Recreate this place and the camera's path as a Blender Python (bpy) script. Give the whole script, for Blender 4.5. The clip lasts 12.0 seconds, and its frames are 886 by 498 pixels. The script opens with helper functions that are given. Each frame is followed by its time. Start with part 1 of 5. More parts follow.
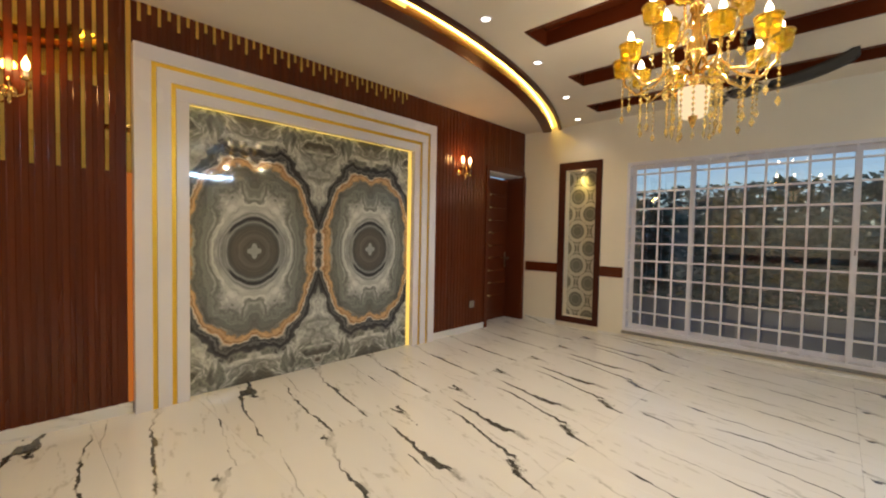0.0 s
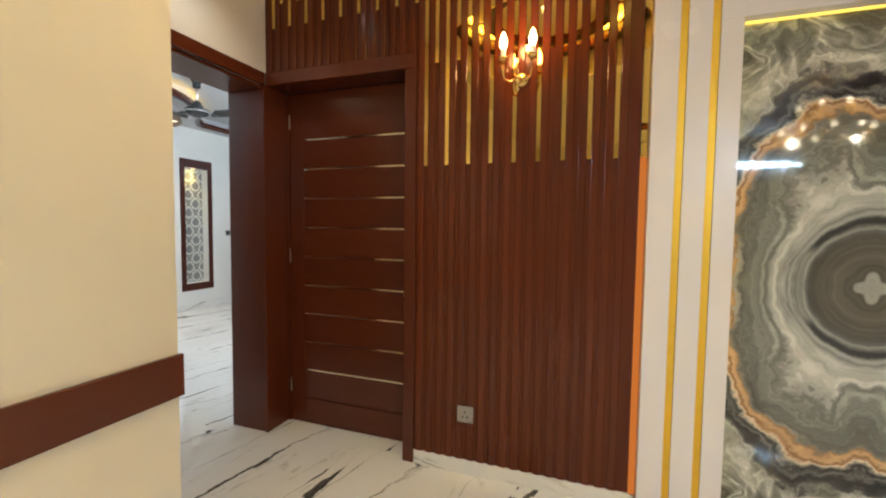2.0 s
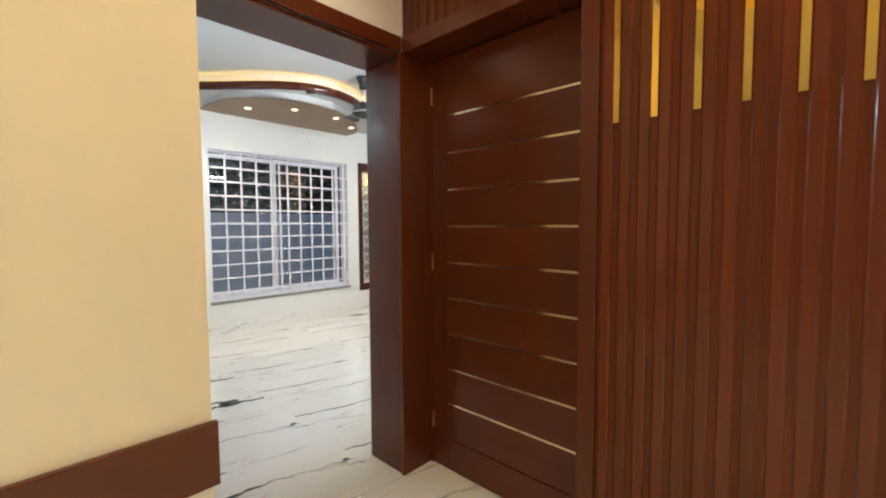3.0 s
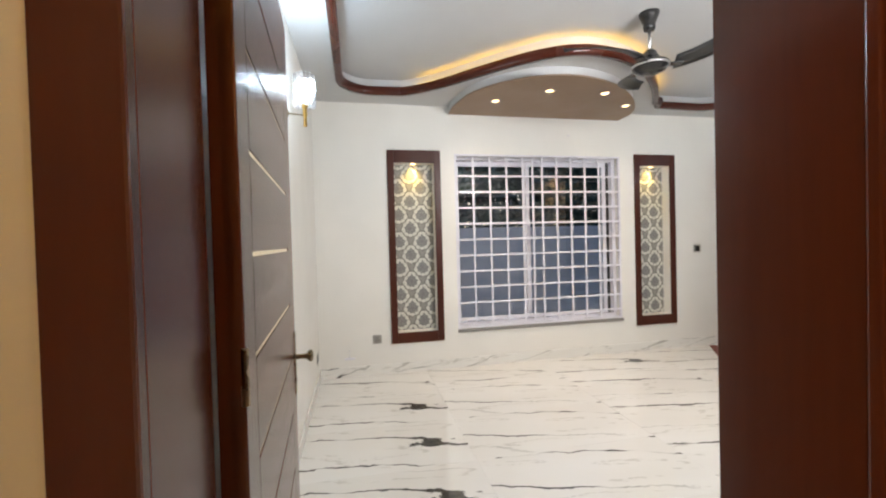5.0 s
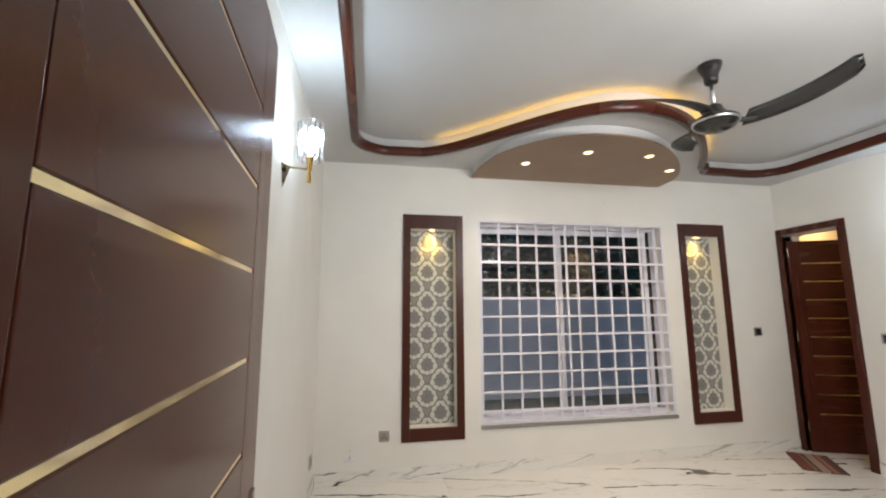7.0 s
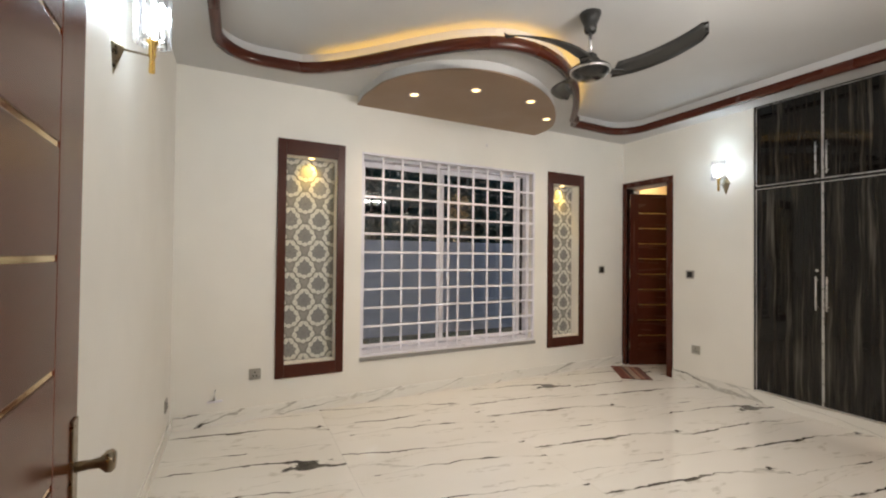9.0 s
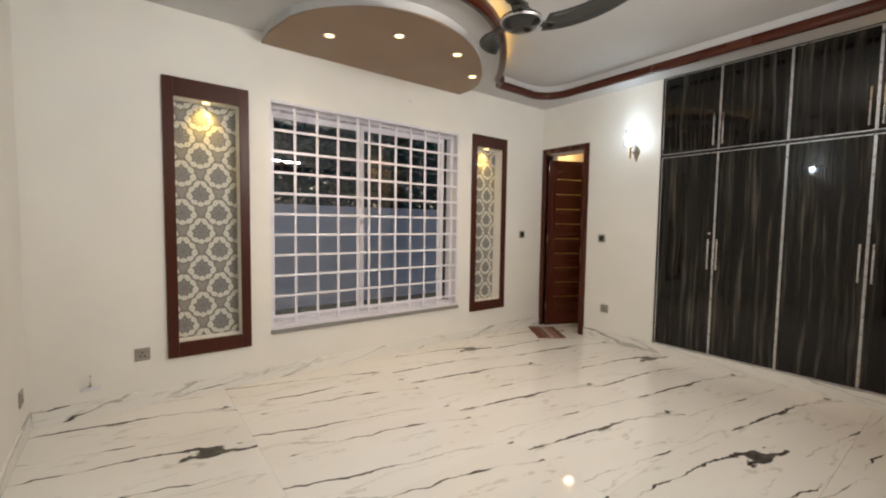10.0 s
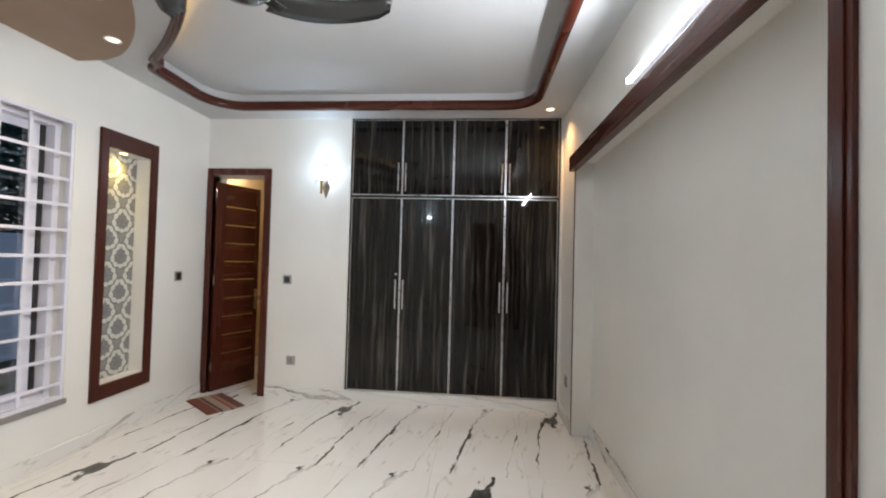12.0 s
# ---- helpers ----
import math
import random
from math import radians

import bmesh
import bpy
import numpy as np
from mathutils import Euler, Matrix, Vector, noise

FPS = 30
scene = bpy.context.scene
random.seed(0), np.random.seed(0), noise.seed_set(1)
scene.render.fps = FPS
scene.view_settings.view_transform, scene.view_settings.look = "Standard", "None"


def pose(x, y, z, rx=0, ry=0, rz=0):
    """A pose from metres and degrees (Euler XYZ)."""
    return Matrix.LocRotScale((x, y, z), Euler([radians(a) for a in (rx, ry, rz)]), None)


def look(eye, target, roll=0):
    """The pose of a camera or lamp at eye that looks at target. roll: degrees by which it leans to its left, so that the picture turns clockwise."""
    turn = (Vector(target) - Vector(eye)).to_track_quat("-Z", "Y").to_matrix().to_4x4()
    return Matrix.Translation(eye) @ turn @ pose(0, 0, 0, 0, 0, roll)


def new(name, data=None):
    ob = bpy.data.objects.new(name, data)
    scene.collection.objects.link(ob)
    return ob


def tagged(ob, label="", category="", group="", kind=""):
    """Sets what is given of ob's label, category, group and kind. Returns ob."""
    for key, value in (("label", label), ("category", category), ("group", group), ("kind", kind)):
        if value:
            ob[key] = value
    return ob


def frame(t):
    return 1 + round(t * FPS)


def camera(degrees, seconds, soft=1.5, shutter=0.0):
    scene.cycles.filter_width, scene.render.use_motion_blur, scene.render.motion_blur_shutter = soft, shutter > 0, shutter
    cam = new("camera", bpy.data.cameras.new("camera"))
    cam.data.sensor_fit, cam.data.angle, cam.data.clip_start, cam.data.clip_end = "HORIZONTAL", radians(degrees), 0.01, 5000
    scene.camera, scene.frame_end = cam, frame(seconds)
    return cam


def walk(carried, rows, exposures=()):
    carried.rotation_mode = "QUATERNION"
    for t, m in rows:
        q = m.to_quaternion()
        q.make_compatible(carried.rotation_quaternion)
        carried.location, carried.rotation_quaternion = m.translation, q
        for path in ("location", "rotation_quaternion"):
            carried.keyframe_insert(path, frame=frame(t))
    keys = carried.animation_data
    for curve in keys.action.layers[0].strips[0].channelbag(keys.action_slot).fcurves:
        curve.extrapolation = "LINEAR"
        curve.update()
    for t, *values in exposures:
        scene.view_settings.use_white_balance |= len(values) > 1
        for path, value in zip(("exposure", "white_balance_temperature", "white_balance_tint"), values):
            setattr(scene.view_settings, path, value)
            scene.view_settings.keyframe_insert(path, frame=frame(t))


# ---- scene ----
cam = camera(93.8, 12.0, 2.1)

PATH = [
    (0, (-1.063, -0.613, 1.245), (-2.442, 0.834, 1.172), 1.1),
    (0.5, (-1.397, -0.441, 1.256), (-3.196, 0.432, 1.197), 1.7),
    (1, (-1.762, -0.386, 1.269), (-3.729, -0.037, 1.185), 1.7),
    (1.5, (-2.126, -0.294, 1.286), (-4.111, -0.509, 1.183), 1.2),
    (2, (-2.438, -0.267, 1.297), (-4.32, -0.935, 1.186), 0.7),
    (2.5, (-2.764, -0.401, 1.296), (-4.47, -1.438, 1.175), 0.0),
    (2.8, (-2.971, -0.496, 1.276), (-4.529, -1.745, 1.157), -0.3),
    (3, (-3.09, -0.561, 1.282), (-4.542, -1.932, 1.168), -0.3),
    (3.2, (-3.186, -0.635, 1.292), (-4.543, -2.097, 1.172), -0.5),
    (3.3, (-3.252, -0.694, 1.285), (-4.537, -2.219, 1.166), -0.5),
    (3.5, (-3.348, -0.804, 1.281), (-4.514, -2.419, 1.165), -0.7),
    (3.7, (-3.412, -0.888, 1.291), (-4.479, -2.573, 1.175), -0.8),
    (5.3, (-3.755, -1.824, 1.303), (-4.04, -3.804, 1.304), -1.6),
    (5.5, (-3.771, -1.902, 1.316), (-3.996, -3.888, 1.366), -1.6),
    (6, (-3.787, -2.089, 1.362), (-3.97, -4.074, 1.525), -1.4),
    (6.5, (-3.753, -2.17, 1.383), (-3.987, -4.14, 1.642), -0.8),
    (6.7, (-3.731, -2.189, 1.388), (-4.008, -4.148, 1.674), -0.6),
    (8.3, (-3.781, -2.197, 1.372), (-4.501, -4.051, 1.576), 0.3),
    (8.5, (-3.785, -2.208, 1.349), (-4.553, -4.048, 1.503), 0.4),
    (9, (-3.754, -2.256, 1.298), (-4.642, -4.048, 1.327), 0.6),
    (9.5, (-3.744, -2.28, 1.263), (-4.771, -3.994, 1.187), 0.8),
    (10, (-3.823, -2.42, 1.257), (-5.036, -4.006, 1.136), 0.8),
    (10.5, (-3.937, -2.611, 1.276), (-5.425, -3.943, 1.162), 0.6),
    (11, (-3.98, -2.831, 1.294), (-5.763, -3.73, 1.178), 0.9),
    (11.5, (-4.06, -3.015, 1.322), (-6.001, -3.493, 1.258), 1.3),
    (12, (-4.123, -3.169, 1.361), (-6.115, -3.334, 1.408), 1.5),
]
walk(cam, [(t, look(eye, target, roll)) for t, eye, target, roll in PATH],
     exposures=[(0, -0.36, 6500, 13), (0.8, 0.0, 6600, 11), (1.5, 0.16, 6300, 9), (2.0, 0.13, 6100, 9), (2.8, 0.24, 6500, 9), (3.6, 0.30, 7000, 11), (5.3, 0.14, 7100, 16), (6.7, -0.06, 7300, 16), (8.5, -0.24, 7500, 15), (9.2, -0.17, 8000, 17), (10.3, -0.12, 7800, 17), (11, 0.10, 7200, 16), (12, 0.10, 6700, 15)])

# ---- light ----
world = bpy.data.worlds.new("dusk")
scene.world = world
world.use_nodes = True
_nt = world.node_tree
_sky = _nt.nodes.new("ShaderNodeTexSky")
_sky.sky_type, _sky.sun_disc = "NISHITA", False
_sky.sun_elevation, _sky.sun_rotation = radians(24.0), radians(180)
_sky.ozone_density, _sky.dust_density = 3.0, 1.0
_nt.links.new(_sky.outputs["Color"], _nt.nodes["Background"].inputs["Color"])
_nt.nodes["Background"].inputs["Strength"].default_value = 0.15


def kelvin(k):
    """Linear colour of a lamp."""
    return {2400: (1.0, 0.50, 0.16), 2700: (1.0, 0.60, 0.26), 3200: (1.0, 0.80, 0.56), 4200: (1.0, 0.94, 0.85), 6500: (0.86, 0.94, 1.0), 8000: (0.52, 0.77, 1.0), 2000: (1.0, 0.74, 0.20), 7200: (0.56, 0.80, 1.0)}[k]


def lamp(name, kind, m, watts, k, size=0.05, size_y=None, cone=None, blend=0.5):
    data = bpy.data.lights.new(name, kind)
    data.energy, data.color = watts, kelvin(k)
    if kind == "AREA":
        data.size = size
        if size_y:
            data.shape, data.size_y = "RECTANGLE", size_y
    else:
        data.shadow_soft_size = size
    if kind == "SPOT":
        data.spot_size, data.spot_blend = radians(cone), blend
    ob = new(name, data)
    ob.matrix_world = m
    return ob


# living room: chandelier, ceiling spots, wall lamps, tube lamp on the far wall
for a in (0, 120, 240):
    lamp("chandelier_light", "POINT", pose(-1.62 + 0.26 * math.cos(radians(a + 20)), 1.78 + 0.26 * math.sin(radians(a + 20)), 2.12), 12, 3200, 0.014)
# First four are known fittings; the others are unseen, added to light the room.
LIVING_SPOTS = [(-2.89, 1.69), (-3.0, 2.56), (-3.24, 3.55), (-3.53, 4.42), (-0.35, 1.69), (-0.24, 2.56), (-2.9, 0.75), (-0.3, 0.6), (-3.0, -0.66), (-1.2, -0.7), (-3.85, -1.80)]
for x, y in LIVING_SPOTS:
    lamp("ceiling_spot_light", "SPOT", pose(x, y, 2.715 if y != -0.66 else 3.03), (4 if y > 4 else 26) if y > 0 else ((18 if x > -3.5 else 14) if x < -2 else 46), 4200, 0.03, cone=130, blend=0.9)
for y in (-0.60, 3.22):
    lamp("wall_lamp_light", "POINT", pose(-4.30, y, 2.19), 4.0, 2400, 0.035)
lamp("tube_light", "AREA", pose(1.19, 2.1, 2.3, 0, 90, 0), 26, 8000, 0.018, 1.16)
# bedroom: two crystal wall lamps, tube lamp over the framed recess, spots
lamp("wall_lamp_light", "POINT", pose(-3.475, -4.15, 2.205), 26, 7200, 0.045)
lamp("wall_lamp_light", "POINT", pose(-7.84, -4.63, 2.14), 15, 7200, 0.045)
lamp("tube_light", "AREA", pose(-5.62, -2.4600, 2.262, -84, 0, 0), 52, 6500, 1.16, 0.02)
BED_SPOTS = [(-5.02, -5.365), (-5.415, -5.052), (-5.946, -5.045), (-6.36, -5.333)]
for x, y in BED_SPOTS:
    lamp("ceiling_spot_light", "SPOT", pose(x, y, 2.585), 21, 3200, 0.035, cone=125, blend=1.0)
lamp("ceiling_spot_light", "SPOT", pose(-7.74, -2.57, 2.665), 26, 2700, 0.035, cone=125, blend=0.9)
for x, y, s in ((-4.30, -5.88, 1), (-7.06, -5.88, 1), (-3.59, 4.735, -1)):
    lamp("niche_spot_light", "SPOT", look((x, y + 0.012 * s, 2.085), (x, y - 0.058 * s, 1.97)), 9.0, 2000, 0.03, cone=95, blend=1.0)
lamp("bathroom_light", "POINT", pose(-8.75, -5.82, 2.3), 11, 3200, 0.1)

# ---- materials ----


def material(name, rough=0.5, metal=0.0, colour=(0.8, 0.8, 0.8), coat=0.0, spec=0.5):
    m = bpy.data.materials.new(name)
    m.use_nodes = True
    b = m.node_tree.nodes["Principled BSDF"]
    b.inputs["Base Color"].default_value = (*colour, 1)
    b.inputs["Roughness"].default_value = rough
    b.inputs["Metallic"].default_value = metal
    b.inputs["Coat Weight"].default_value = coat
    b.inputs["Coat Roughness"].default_value = 0.06
    b.inputs["Specular IOR Level"].default_value = spec
    return m, m.node_tree, b


class Net:
    """Short forms for wiring nodes."""

    def __init__(self, tree):
        self.t = tree

    def node(self, kind, **kw):
        n = self.t.nodes.new(kind)
        for k, v in kw.items():
            n.inputs[k].default_value = v
        return n

    def link(self, a, b):
        self.t.links.new(a, b)

    def put(self, socket, v):
        if isinstance(v, (int, float, tuple)):
            socket.default_value = v
        else:
            self.link(v, socket)

    def math(self, op, a, b=0.0, c=0.0):
        n = self.t.nodes.new("ShaderNodeMath")
        n.operation = op
        for i, v in enumerate((a, b, c)):
            self.put(n.inputs[i], v)
        return n.outputs[0]

    def coord(self, which="Object"):
        return self.t.nodes.new("ShaderNodeTexCoord").outputs[which]

    def mapped(self, src, loc=(0, 0, 0), rot=(0, 0, 0), scale=(1, 1, 1)):
        n = self.t.nodes.new("ShaderNodeMapping")
        n.inputs["Location"].default_value, n.inputs["Rotation"].default_value, n.inputs["Scale"].default_value = loc, rot, scale
        self.link(src, n.inputs["Vector"])
        return n.outputs[0]

    def noise(self, src, scale, detail=4.0, rough=0.55, dist=0.0):
        n = self.node("ShaderNodeTexNoise", Scale=scale, Detail=detail, Roughness=rough, Distortion=dist)
        if src is not None:
            self.link(src, n.inputs["Vector"])
        return n.outputs["Fac"]

    def ramp(self, fac, stops, interp="LINEAR"):
        n = self.t.nodes.new("ShaderNodeValToRGB")
        e = n.color_ramp.elements
        n.color_ramp.interpolation = interp
        while len(e) < len(stops):
            e.new(0.5)
        for i, (p, c) in enumerate(stops):
            e[i].position, e[i].color = p, (*c, 1) if len(c) == 3 else c
        self.put(n.inputs["Fac"], fac)
        return n.outputs["Color"]

    def mix(self, fac, a, b, blend="MIX"):
        n = self.t.nodes.new("ShaderNodeMix")
        n.data_type, n.blend_type = "RGBA", blend
        self.put(n.inputs[0], fac)
        for i, v in ((6, a), (7, b)):
            self.put(n.inputs[i], (*v, 1) if isinstance(v, tuple) and len(v) == 3 else v)
        return n.outputs[2]

    def xyz(self, src):
        n = self.t.nodes.new("ShaderNodeSeparateXYZ")
        self.link(src, n.inputs[0])
        return n.outputs

    def vec(self, x, y, z):
        n = self.t.nodes.new("ShaderNodeCombineXYZ")
        for i, v in enumerate((x, y, z)):
            self.put(n.inputs[i], v)
        return n.outputs[0]

    def bump(self, h, b, strength=0.2, dist=0.01):
        n = self.node("ShaderNodeBump", Strength=strength, Distance=dist)
        self.link(h, n.inputs["Height"])
        self.link(n.outputs[0], b.inputs["Normal"])

    def smooth(self, v, lo, hi):
        n = self.t.nodes.new("ShaderNodeMapRange")
        n.interpolation_type = "SMOOTHSTEP"
        self.put(n.inputs["Value"], v)
        n.inputs["From Min"].default_value, n.inputs["From Max"].default_value = lo, hi
        return n.outputs["Result"]


def paint(name, colour, rough=0.45, bump=0.06):
    """Rolled emulsion: faint blotches and an orange-peel relief."""
    m, t, b = material(name, rough, 0, colour)
    n = Net(t)
    g = n.coord("Object")
    big = n.noise(g, 1.3, 3)
    n.link(n.ramp(big, [(0.3, tuple(c * 0.95 for c in colour)), (0.7, tuple(min(1, c * 1.03) for c in colour))]), b.inputs["Base Color"])
    n.link(n.ramp(n.noise(g, 3.0, 2), [(0.3, (rough - 0.07,) * 3), (0.7, (rough + 0.07,) * 3)]), b.inputs["Roughness"])
    n.bump(n.noise(g, 260, 3), b, bump, 0.003)
    return m


def wood(name, dark, light, rough=0.28, scale=(22, 22, 1.6), spec=0.28, spread=0.06):
    """Stained, lacquered timber with a long straight grain along z of the object."""
    m, t, b = material(name, rough, 0, light, 0.0, spec)
    n = Net(t)
    g = n.mapped(n.coord("Object"), scale=scale)
    info = t.nodes.new("ShaderNodeObjectInfo")
    sh = n.vec(n.math("MULTIPLY", info.outputs["Random"], 31.0), n.math("MULTIPLY", info.outputs["Random"], 17.0), 0.0)
    add = t.nodes.new("ShaderNodeVectorMath")
    n.link(g, add.inputs[0])
    n.link(sh, add.inputs[1])
    fine = n.noise(add.outputs[0], 2.4, 6, 0.58, 0.4)
    wide = n.noise(add.outputs[0], 0.5, 3, 0.5, 0.8)
    col = n.ramp(n.math("ADD", n.math("MULTIPLY", fine, 0.6), n.math("MULTIPLY", wide, 0.4)), [(0.30, dark), (0.70, light)])
    tone = n.ramp(info.outputs["Random"], [(0, (1 - spread,) * 3), (1, (1 + spread,) * 3)])
    n.link(n.mix(1.0, col, tone, "MULTIPLY"), b.inputs["Base Color"])
    n.link(n.ramp(wide, [(0.3, (rough - 0.02,) * 3), (0.7, (rough + 0.03,) * 3)]), b.inputs["Roughness"])
    return m


def metal(name, colour, rough=0.2):
    m, t, b = material(name, rough, 1.0, colour)
    n = Net(t)
    n.link(n.ramp(n.noise(n.coord("Object"), 30, 4), [(0.3, (rough * 0.7,) * 3), (0.75, (min(1, rough * 1.5),) * 3)]), b.inputs["Roughness"])
    return m


def glow(name, colour, strength):
    m = bpy.data.materials.new(name)
    m.use_nodes = True
    t = m.node_tree
    t.nodes.remove(t.nodes["Principled BSDF"])
    e = t.nodes.new("ShaderNodeEmission")
    e.inputs["Color"].default_value, e.inputs["Strength"].default_value = (*colour, 1), strength
    t.links.new(e.outputs[0], t.nodes["Material Output"].inputs[0])
    return m


CREAM = paint("cream_paint", (0.80, 0.745, 0.62))
OFFWHITE = paint("off_white_paint", (0.80, 0.78, 0.73))
# White paint greyed in its base colour, so the bedroom ceiling looks less lit.
CEIL = paint("dimmed_ceiling_paint", (0.56, 0.56, 0.56), 0.7, 0.03)
CEIL_LIV = paint("ivory_ceiling_paint", (0.74, 0.68, 0.58), 0.7, 0.03)
TAUPE = paint("taupe_paint", (0.30, 0.20, 0.135), 0.55, 0.03)
GLOSSWHITE = paint("white_gloss_paint", (0.82, 0.79, 0.81), 0.22, 0.02)
WOOD = wood("mahogany_stain", (0.091, 0.0178, 0.0054), (0.106, 0.0213, 0.0065), 0.23, spec=0.5)
WOOD_H = wood("mahogany_stain_level", (0.091, 0.0178, 0.0054), (0.106, 0.0213, 0.0065), 0.23, (1.6, 22, 22), spec=0.5)
WOOD_Y = wood("mahogany_stain_long", (0.091, 0.0178, 0.0054), (0.106, 0.0213, 0.0065), 0.30, (22, 1.6, 22))
SLATWOOD = wood("mahogany_slat_stain", (0.098, 0.0195, 0.0050), (0.122, 0.0255, 0.0068), 0.16, (26, 26, 0.8), spec=0.40, spread=0.12)
SLATBACK = wood("dark_slat_backing", (0.090, 0.0180, 0.0050), (0.112, 0.0235, 0.0064), 0.25)
BEDWOOD = wood("dark_mahogany_stain", (0.062, 0.0120, 0.0062), (0.080, 0.0160, 0.0078), 0.26, spec=0.38)
MOULDWOOD = wood("dark_mahogany_moulding", (0.064, 0.0125, 0.0062), (0.076, 0.0150, 0.0074), 0.26, (2, 2, 2), spec=0.38)
BEDWOOD_H = wood("dark_mahogany_stain_level", (0.062, 0.0120, 0.0062), (0.080, 0.0160, 0.0078), 0.26, (1.6, 22, 22), spec=0.38)
DARKWOOD = wood("dark_frame_stain", (0.055, 0.0118, 0.0062), (0.066, 0.0145, 0.0074), 0.34)
GOLDMIRROR = metal("gold_mirror_strip", (0.86, 0.60, 0.16), 0.025)
PALEGOLD = metal("pale_gold_strip", (0.96, 0.82, 0.50), 0.10)
GOLD = metal("gold_foil_strip", (0.86, 0.56, 0.07), 0.42)
BRASS = metal("polished_brass", (0.80, 0.53, 0.18), 0.14)
BRONZE = metal("antique_bronze", (0.30, 0.25, 0.18), 0.30)
CHROME = metal("brushed_chrome", (0.66, 0.66, 0.67), 0.30)
STEEL = metal("grey_steel_plate", (0.45, 0.44, 0.42), 0.35)
BLACKGLOSS = material("black_enamel", 0.22, 0, (0.012, 0.012, 0.012), 0.3)[0]
BLACKPLASTIC = material("dark_grey_plastic", 0.45, 0, (0.024, 0.024, 0.023))[0]
ALU = paint("white_powder_coat", (0.74, 0.73, 0.79), 0.30, 0.01)
GREYSTONE = paint("grey_stone_sill", (0.24, 0.23, 0.22), 0.4, 0.05)
TILEBEIGE = paint("beige_bathroom_tile", (0.62, 0.52, 0.34), 0.2, 0.01)


def crystal():
    """Clear cut glass that lets most of the light of its bulb straight through."""
    m = bpy.data.materials.new("clear_crystal")
    m.use_nodes = True
    t = m.node_tree
    b = t.nodes["Principled BSDF"]
    b.inputs["Base Color"].default_value, b.inputs["Roughness"].default_value = (0.97, 0.98, 1.0, 1), 0.03
    b.inputs["Transmission Weight"].default_value, b.inputs["IOR"].default_value = 1.0, 1.5
    tr, mx = t.nodes.new("ShaderNodeBsdfTransparent"), t.nodes.new("ShaderNodeMixShader")
    tr.inputs[0].default_value, mx.inputs[0].default_value = (0.97, 0.98, 1.0, 1), 0.52
    t.links.new(b.outputs[0], mx.inputs[1])
    t.links.new(tr.outputs[0], mx.inputs[2])
    t.links.new(mx.outputs[0], t.nodes["Material Output"].inputs[0])
    return m


CRYSTAL = crystal()


def lit_glass(name, colour, clear, milk=0.2):
    """Tinted glass that scatters the light of the bulb inside it."""
    m = bpy.data.materials.new(name)
    m.use_nodes = True
    t = m.node_tree
    b = t.nodes["Principled BSDF"]
    b.inputs["Base Color"].default_value, b.inputs["Roughness"].default_value = (*colour, 1), 0.12
    b.inputs["Transmission Weight"].default_value = clear
    tr, mx = t.nodes.new("ShaderNodeBsdfTranslucent"), t.nodes.new("ShaderNodeMixShader")
    tr.inputs[0].default_value, mx.inputs[0].default_value = (*colour, 1), milk
    t.links.new(b.outputs[0], mx.inputs[1])
    t.links.new(tr.outputs[0], mx.inputs[2])
    t.links.new(mx.outputs[0], t.nodes["Material Output"].inputs[0])
    return m


AMBERGLASS = lit_glass("amber_glass", (1.0, 0.79, 0.12), 1.0, 0.10)
BULB_WARM = glow("warm_bulb_glow", (1.0, 0.80, 0.50), 34)
BULB_ORANGE = glow("orange_bulb_glow", (1.0, 0.50, 0.16), 30)
BULB_COOL = glow("cool_bulb_glow", (0.72, 0.90, 1.0), 30)
SPOT_GLOW = glow("spot_lens_glow", (1.0, 0.92, 0.78), 9.0)
SPOT_WARM = glow("warm_spot_lens_glow", (1.0, 0.70, 0.32), 6.0)
TUBE_GLOW = glow("tube_glow", (0.72, 0.90, 1.0), 20)
LED_YELLOW = glow("yellow_led_strip", (1.0, 0.66, 0.10), 22)
LED_SOFT = glow("dim_yellow_led_strip", (1.0, 0.70, 0.10), 6.0)
LED_AMBER = glow("amber_led_strip", (1.0, 0.57, 0.03), 9)
LED_ORANGE = glow("orange_led_strip", (1.0, 0.27, 0.045), 0.55)


def pane_glass():
    """Thin window glass: mostly clear, with a sharp reflection."""
    m = bpy.data.materials.new("window_glass")
    m.use_nodes = True
    t = m.node_tree
    t.nodes.remove(t.nodes["Principled BSDF"])
    tr, gl, mx, fr = (t.nodes.new(k) for k in ("ShaderNodeBsdfTransparent", "ShaderNodeBsdfGlossy", "ShaderNodeMixShader", "ShaderNodeLayerWeight"))
    tr.inputs[0].default_value = (0.92, 0.94, 0.95, 1)
    gl.inputs["Roughness"].default_value = 0.01
    n = Net(t)
    t.links.new(n.math("ADD", 0.11, n.math("MULTIPLY", n.math("POWER", fr.outputs["Facing"], 4.0), 0.8)), mx.inputs[0])
    t.links.new(tr.outputs[0], mx.inputs[1])
    t.links.new(gl.outputs[0], mx.inputs[2])
    t.links.new(mx.outputs[0], t.nodes["Material Output"].inputs[0])
    return m


PANE = pane_glass()


